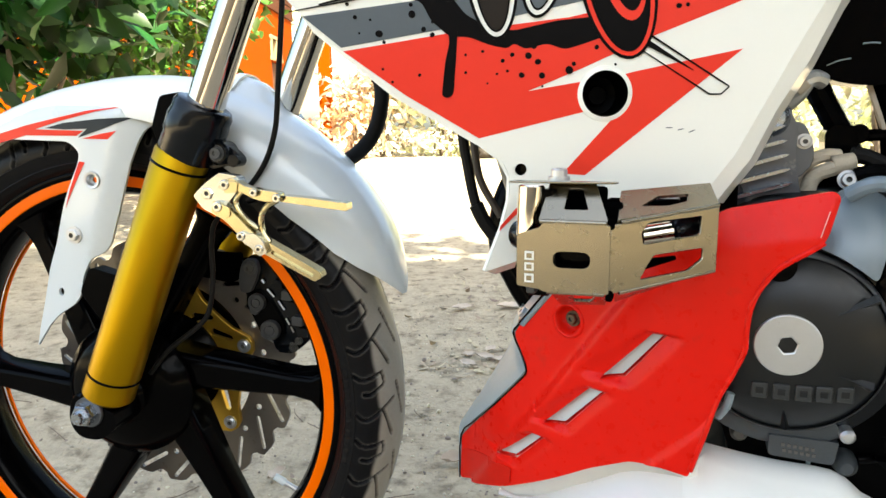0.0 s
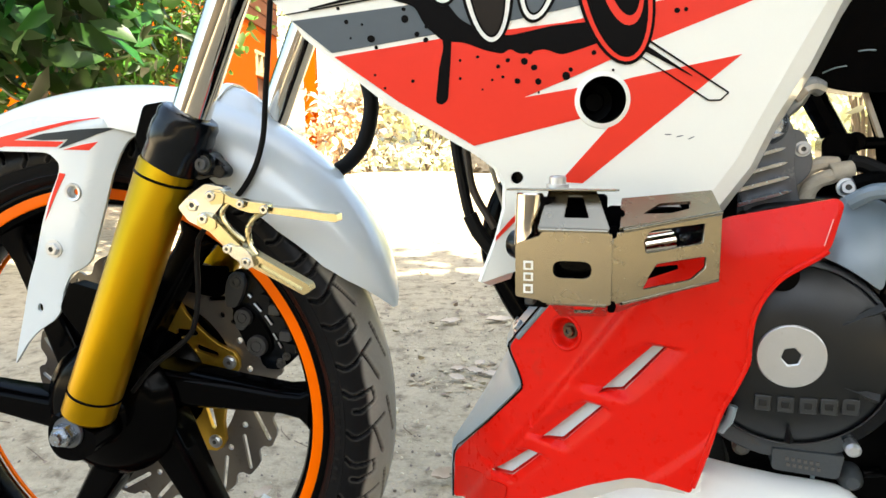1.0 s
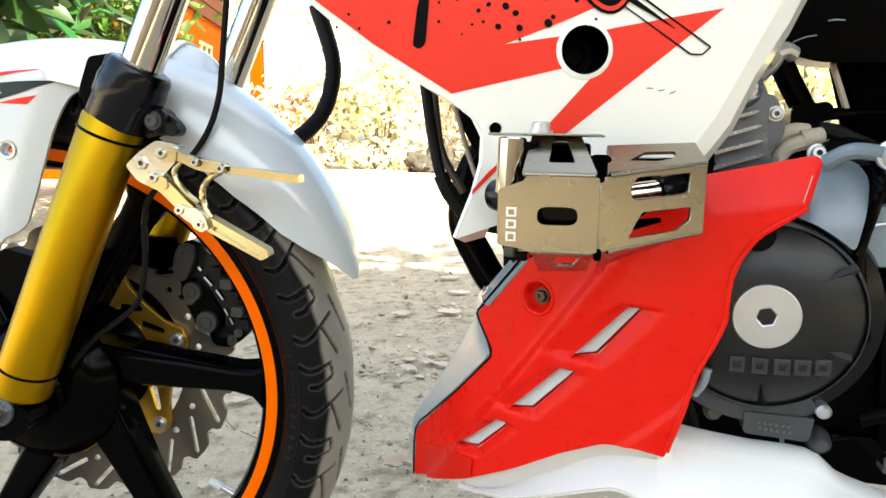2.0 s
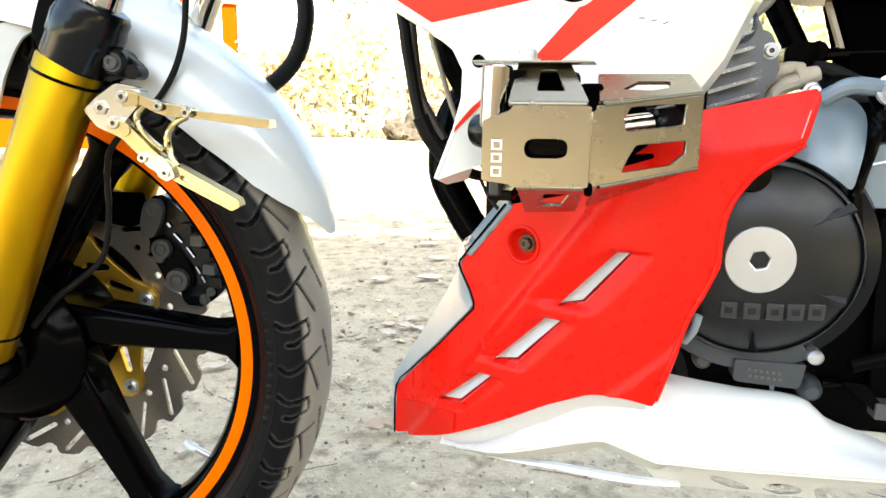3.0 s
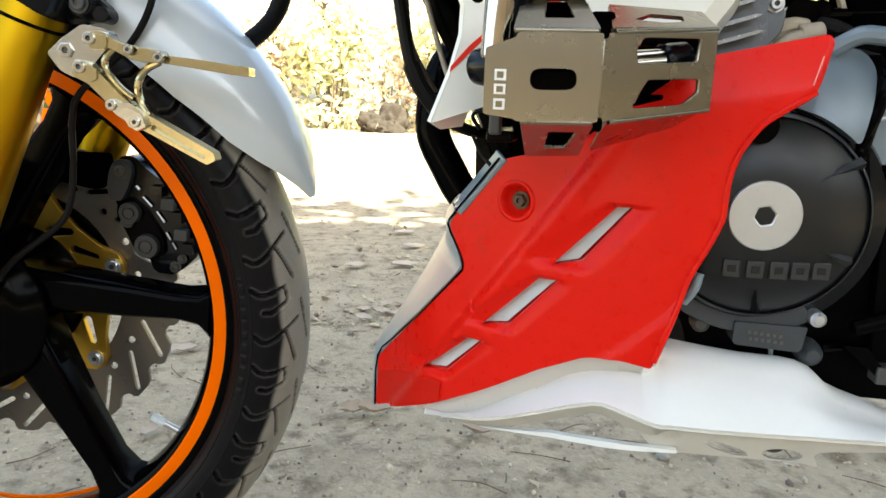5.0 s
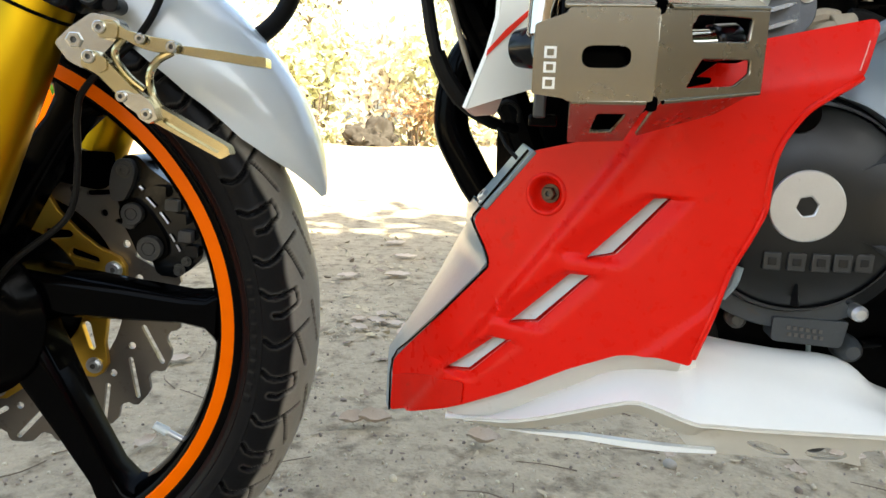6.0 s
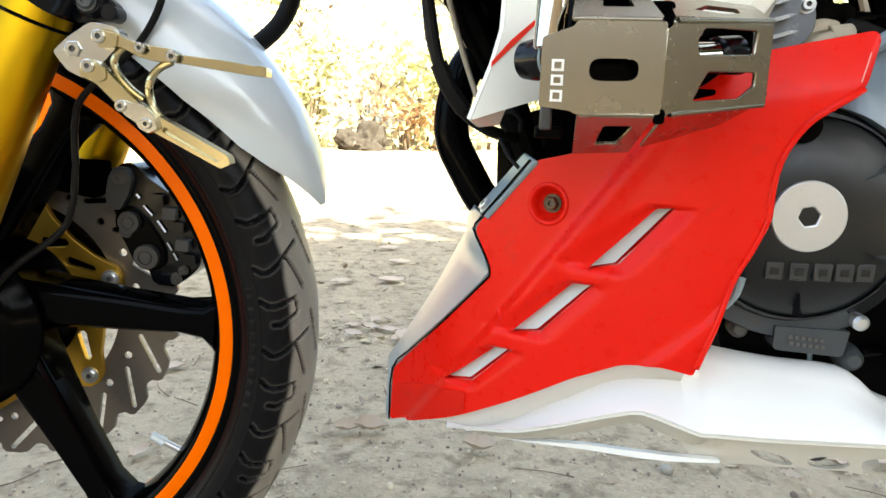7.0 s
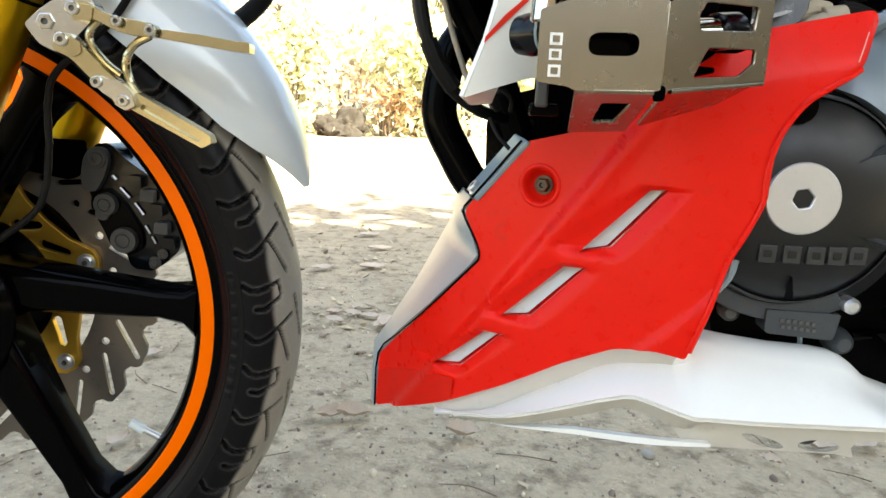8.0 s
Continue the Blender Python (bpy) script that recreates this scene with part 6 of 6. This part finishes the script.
# ---- plants ----
def leaf_cloud(name, where, material, parent=None, label=""):
    """Many folded leaves as one mesh. where: (position, length, width, direction, droop)."""
    verts, faces = [], []
    for p, n, w, d, side in where:
        fold = d.cross(side).normalized()
        b = len(verts)
        verts += [p, p + d * n * 0.35 + side * w * 0.5 + fold * w * 0.14, p + d * n * 0.35 - side * w * 0.5 + fold * w * 0.14, p + d * n * 0.72 + side * w * 0.36 + fold * w * 0.05, p + d * n * 0.72 - side * w * 0.36 + fold * w * 0.05,
                  p + d * n - fold * n * 0.10, p + d * n * 0.35, p + d * n * 0.72 - fold * n * 0.03]
        faces += [(b, b + 1, b + 6), (b, b + 6, b + 2), (b + 1, b + 3, b + 7, b + 6), (b + 6, b + 7, b + 4, b + 2), (b + 3, b + 5, b + 7), (b + 7, b + 5, b + 4)]
    me = bpy.data.meshes.new(name)
    me.from_pydata(verts, [], faces)
    me.polygons.foreach_set("use_smooth", [True] * len(me.polygons))
    me.materials.append(material)
    ob = new(name, me)
    if parent is not None:
        ob.parent = parent
    if label:
        tagged(ob, label)
    return ob


def rand_dir(r, down=0.0):
    v = Vector((r.gauss(0, 1), r.gauss(0, 1), r.gauss(0, 0.7) - down)).normalized()
    s = v.cross(Vector((r.gauss(0, 1), r.gauss(0, 1), r.gauss(0, 1)))).normalized()
    return v, s


def clumps(r, centres, count, spread_by, size, ratio=0.42, down=0.5):
    out = []
    for _ in range(count):
        c, k = r.choice(centres)
        p = Vector(c) + Vector((r.gauss(0, 1), r.gauss(0, 1), r.gauss(0, 0.8))) * spread_by * k
        if p.z < 0.03:
            continue
        v, s = rand_dir(r, down)
        n = size * r.uniform(0.6, 1.3)
        out.append((p, n, n * ratio * r.uniform(0.8, 1.2), v, s))
    return out


def bush(name, base, height, radius, seed, leaves, size, material, label, lean=0.0, low=0.15):
    """A shrub: several forked stems and clumps of leaves along them."""
    r = random.Random(seed)
    top = new(name)
    top.matrix_world = Matrix.Translation(base)
    tagged(top, label, "bush")
    tips = []
    bm = bmesh.new()
    for i in range(9):
        a = r.uniform(0, 6.28)
        reach = radius * r.uniform(0.35, 0.95)
        h = height * r.uniform(0.55, 1.0)
        tip = Vector((math.cos(a) * reach + lean * h, math.sin(a) * reach, h))
        mid = Vector((tip.x * 0.35, tip.y * 0.35, h * 0.5)) + Vector((r.gauss(0, 0.08), r.gauss(0, 0.08), 0))
        foot = Vector((math.cos(a) * 0.08, math.sin(a) * 0.08, -0.05))
        tube([foot, mid, tip], 0.022, 7, 5, bm, 0.005)
        tips += [(tip, 1.0), (mid.lerp(tip, 0.5), 1.0)]
        for j in range(4):
            t = r.uniform(0.3, 1.0)
            p = mid.lerp(tip, t) if t > 0.3 else mid
            q = p + Vector((r.gauss(0, 0.5), r.gauss(0, 0.5), r.gauss(0.05, 0.35))) * radius * 0.6
            q.z = max(q.z, low)
            tube([p, p.lerp(q, 0.5) + Vector((0, 0, 0.05)), q], 0.008, 5, 3, bm, 0.003)
            tips.append((q, 1.0))
    for j in range(14 if low <= 0.1 else 0):
        tips.append((Vector((r.gauss(0, 0.6) * radius, r.gauss(0, 0.4) * radius, r.uniform(0.05, 0.6))), 1.2))
    part("branchwork", bm, BARK, top, "brown woody stems")
    leaf_cloud("crown", clumps(r, tips, leaves, radius * 0.22, size), material, top, "leafy crown")
    return top


bush("green_bush", (-2.42, 3.55, 0), 2.3, 0.95, 11, 2400, 0.19, GREENLEAF, "dense dark green bush with long glossy leaves", low=0.35)
bush("green_bush", (-3.5, 3.2, 0), 2.6, 1.0, 12, 2200, 0.15, GREENLEAF, "dense dark green bush with long glossy leaves", low=0.3)
bush("green_bush", (-3.1, 5.2, 0), 2.4, 0.9, 13, 2600, 0.13, SUNLEAF, "green bush in front of the house", low=0.4)
bush("green_bush", (-2.75, 6.3, 0), 2.5, 0.85, 17, 2400, 0.12, SUNLEAF, "light green bush in front of the house", low=0.5)
r = random.Random(5)
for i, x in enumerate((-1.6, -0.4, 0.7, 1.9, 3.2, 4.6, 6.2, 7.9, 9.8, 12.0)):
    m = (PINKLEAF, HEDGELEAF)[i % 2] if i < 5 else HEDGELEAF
    bush("hedge_bush", (x, 13.4 + r.uniform(-0.5, 0.6), 0), r.uniform(1.7, 2.6), 1.0, 30 + i, 1700, 0.22, m, "garden shrub, leaf colour paled for the glare of the sun" if m is PINKLEAF else "sunlit yellow-green garden shrub", low=0.05)
bush("croton_bush", (-2.0, 12.9, 0), 1.5, 0.55, 60, 700, 0.16, CROTON, "pale orange leaved shrub beside the house", low=0.1)
bush("croton_bush", (1.4, 12.8, 0), 1.0, 0.5, 61, 500, 0.14, CROTON, "pale orange leaved shrub in the hedge", low=0.1)
rock_bm = bmesh.new()
bmesh.ops.create_icosphere(rock_bm, subdivisions=5, radius=1)
for v in rock_bm.verts:
    k = 1 + 0.55 * noise.noise(v.co * 1.5 + Vector((3, 1, 0))) + 0.30 * noise.noise(v.co * 3.7) + 0.16 * noise.noise(v.co * 9) + 0.07 * noise.noise(v.co * 22)
    v.co = Vector((v.co.x * 0.46 * k, v.co.y * 0.36 * k, max(-0.1, v.co.z) * 0.42 * k))
rock = part("rock", rock_bm, STONE, crease=80)
rock.location = (0.62, 12.5, 0)
tagged(rock, "dark brown rock at the edge of the yard", "rock")


def tree(name, base, height, crown_r, seed, leaves, size, label, material=HEDGELEAF):
    """A tapered trunk with forking limbs and a crown of leaf clumps."""
    r = random.Random(seed)
    top = new(name)
    top.matrix_world = Matrix.Translation(base)
    tagged(top, label, "tree")
    bm = bmesh.new()
    fork = Vector((r.gauss(0, 0.15), r.gauss(0, 0.15), height * 0.45))
    tube([(0, 0, -0.1), (0.04, 0.02, height * 0.2), fork], 0.17, 12, 6, bm, 0.11)
    ends = []
    for i in range(8):
        a = i * 0.785 + r.uniform(-0.3, 0.3)
        tip = fork + Vector((math.cos(a) * crown_r * r.uniform(0.5, 0.95), math.sin(a) * crown_r * r.uniform(0.5, 0.95), height * r.uniform(0.18, 0.5)))
        mid = fork.lerp(tip, 0.5) + Vector((0, 0, 0.25))
        tube([fork, mid, tip], 0.07, 8, 5, bm, 0.02)
        ends += [(tip, 1.0), (mid, 0.9)]
        for j in range(4):
            q = mid.lerp(tip, r.random()) + Vector((r.gauss(0, 1), r.gauss(0, 1), r.gauss(0, 0.6))) * crown_r * 0.28
            tube([mid.lerp(tip, 0.4), q], 0.02, 5, 3, bm, 0.008)
            ends.append((q, 1.0))
    part("trunk", bm, BARK, top, "brown trunk and limbs")
    leaf_cloud("crown", clumps(r, ends, leaves, crown_r * 0.17, size, down=0.3), material, top, "leafy crown")
    return top


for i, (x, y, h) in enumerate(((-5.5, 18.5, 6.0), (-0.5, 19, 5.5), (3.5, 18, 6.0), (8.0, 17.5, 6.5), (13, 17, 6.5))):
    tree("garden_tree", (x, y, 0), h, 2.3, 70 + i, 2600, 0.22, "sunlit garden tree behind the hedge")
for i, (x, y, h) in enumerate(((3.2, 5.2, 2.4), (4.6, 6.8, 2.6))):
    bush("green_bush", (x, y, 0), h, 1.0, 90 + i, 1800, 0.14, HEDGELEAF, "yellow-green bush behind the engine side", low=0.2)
# an unseen tree added behind the camera to shade the motorcycle
shade = sun_dir.copy()
shade.z = 0
shade.normalize()
reach = 6.0 / math.tan(SUN_ELEV)
tree("shade_tree", (shade.x * reach + 0.0, shade.y * reach + 0.55, 0), 7.6, 3.0, 99, 26000, 0.24, "unseen leafy tree added to shade the motorcycle", GREENLEAF)
# a second unseen tree, added to dim what the steel guard reflects
tree("shade_tree", (shade.x * reach + 5.4, shade.y * reach + 1.2, 0), 7.2, 3.0, 98, 22000, 0.24, "unseen leafy tree added to shade the right of the yard", GREENLEAF)

# an unseen plain wall added to close the yard behind the camera and darken reflections
back_wall = wall_panel("wall_back", (-9, -7.5, 0), (9, -7.5, 0), -0.05, 2.8, -0.2, [], SHADEWALL, None)
tagged(back_wall, "plain dull brown wall added unseen behind the camera", "wall", kind="structure")
# another unseen wall, added to block bright reflections from the right
side_wall = wall_panel("wall_east", (8.5, -7.3, 0), (8.5, 6.5, 0), -0.05, 2.8, -0.2, [], SHADEWALL, None)
tagged(side_wall, "plain dull brown wall added unseen at the side of the yard", "wall", kind="structure")

# ---- small things on the soil ----


def fallen_leaf(x, y, length, turn, curl, material, label):
    bm = bmesh.new()
    rows = []
    for i in range(9):
        t = i / 8
        w = length * 0.25 * math.sin(math.pi * min(1, t * 1.02 + 0.02)) ** 0.7
        z = 0.008 + length * curl * (0.5 - abs(t - 0.5)) * -0.25 + length * curl * 0.12
        rows.append([Vector((length * (t - 0.5), s * w, z + abs(s) ** 1.5 * w * curl * (0.9 if s > 0 else 0.5) + 0.004 * noise.noise(Vector((t * 6, s * 3, x * 9))))) for s in (-1, -0.6, -0.2, 0, 0.2, 0.6, 1)])
    bm = shell(loft(rows), 0.0006)
    ob = part("dry_leaf", bm, material, crease=70)
    ob.matrix_world = pose(x, y, ground_height(x, y), 0, 0, turn)
    tagged(ob, label, "leaf", "fallen leaves")


# a few of these leaves are put where sun flecks brighten the soil
for x, y, n, turn, curl in ((-0.006, 1.084, 0.045, 12, 1.5), (0.026, 1.076, 0.050, -8, 1.6), (0.176, 1.003, 0.050, -15, 1.6), (-0.325, 1.378, 0.055, 20, 0.6), (0.128, 1.54, 0.075, 70, 0.5), (0.435, 0.949, 0.030, 40, 0.9), (0.150, 2.075, 0.085, 10, 0.5), (0.06, 1.60, 0.05, -30, 0.5),
                            (0.02, 1.62, 0.04, 15, 0.6), (0.075, 1.66, 0.045, 60, 0.5), (0.10, 1.58, 0.05, -10, 0.4), (0.20, 2.35, 0.08, 0, 0.4), (0.19, 2.62, 0.09, 30, 0.4), (-0.35, 2.4, 0.06, 30, 0.6), (0.70, 0.93, 0.05, -20, 0.8), (0.62, 1.02, 0.035, 80, 0.8), (0.774, 0.926, 0.06, 25, 0.9), (0.592, 0.896, 0.03, -50, 0.9), (-0.29, 1.041, 0.04, 60, 0.8), (0.003, 2.062, 0.07, 20, 0.5), (0.125, 1.515, 0.07, 35, 0.6), (0.017, 1.552, 0.05, -40, 0.6)):
    fallen_leaf(x, y, n, turn, curl, DRYLEAF, "curled dry brown leaf on the soil")
stone_bm = bmesh.new()
bmesh.ops.create_icosphere(stone_bm, subdivisions=2, radius=0.009)
for v in stone_bm.verts:
    v.co = Vector((v.co.x * 1.1, v.co.y, v.co.z * 0.8)) * (1 + 0.25 * noise.noise(v.co * 90))
stone = part("stone", stone_bm, PALESTONE, crease=40)
stone.location = (0.425, 0.932, ground_height(0.425, 0.932) + 0.004)
tagged(stone, "small pale grey stone on the soil", "stone")
r = random.Random(21)
where = []
for _ in range(900):
    x, y = r.gauss(0.1, 1.8), 0.6 + abs(r.gauss(0, 2.4))
    v = Vector((r.gauss(0, 1), r.gauss(0, 1), r.uniform(-0.05, 0.25))).normalized()
    s = v.cross(Vector((r.gauss(0, 0.2), r.gauss(0, 0.2), 1))).normalized()
    n = r.uniform(0.004, 0.022)
    where.append((Vector((x, y, ground_height(x, y) + 0.004)), n, n * 0.45, v, s))
# clusters of pale bits stand in for flecks of sun on the soil
for _ in range(170):
    cx, cy, k = r.choice(((0.06, 1.55, 0.10), (0.15, 2.10, 0.16), (0.0, 2.05, 0.2), (0.2, 2.6, 0.25)))
    x, y = r.gauss(cx, k), r.gauss(cy, k)
    v = Vector((r.gauss(0, 1), r.gauss(0, 1), r.uniform(0.0, 0.3))).normalized()
    q = v.cross(Vector((r.gauss(0, 0.3), r.gauss(0, 0.3), 1))).normalized()
    n = r.uniform(0.012, 0.034)
    where.append((Vector((x, y, ground_height(x, y) + 0.004)), n, n * 0.5, v, q))
tagged(leaf_cloud("leaf_litter", where, LITTER), "scattered pale leaf litter, in part standing in for sun flecks", "litter", kind="stuff")
bm = bmesh.new()
for _ in range(4200):
    x, y = r.gauss(0.15, 0.8), 0.75 + abs(r.gauss(0, 0.8))
    k = r.uniform(0.0009, 0.0032) * (2.2 if r.random() < 0.03 else 1)
    got = bmesh.ops.create_icosphere(bm, subdivisions=1, radius=k, matrix=Matrix.Translation((x, y, ground_height(x, y) + k * 0.3)) @ Euler((r.random() * 6, r.random() * 6, r.random() * 6)).to_matrix().to_4x4() @ Matrix.Diagonal((1.3, 1, 0.7, 1)))
tagged(part("gravel", bm, PEBBLE, crease=60), "small grit and pebbles on the soil", "gravel", kind="stuff")
bm = bmesh.new()
for _ in range(70):
    x, y, a = r.gauss(0.2, 0.6), 0.8 + abs(r.gauss(0, 0.8)), r.uniform(0, 3.14)
    n = r.uniform(0.02, 0.09)
    d = Vector((math.cos(a), math.sin(a), 0))
    p = Vector((x, y, ground_height(x, y) + 0.002))
    tube([p, p + d * n * 0.5 + Vector((r.gauss(0, 0.004), r.gauss(0, 0.004), 0.003)), p + d * n], 0.0010, 5, 3, bm, 0.0006)
tagged(part("twigs", bm, TWIG), "thin dry twigs on the soil", "twigs", kind="stuff")
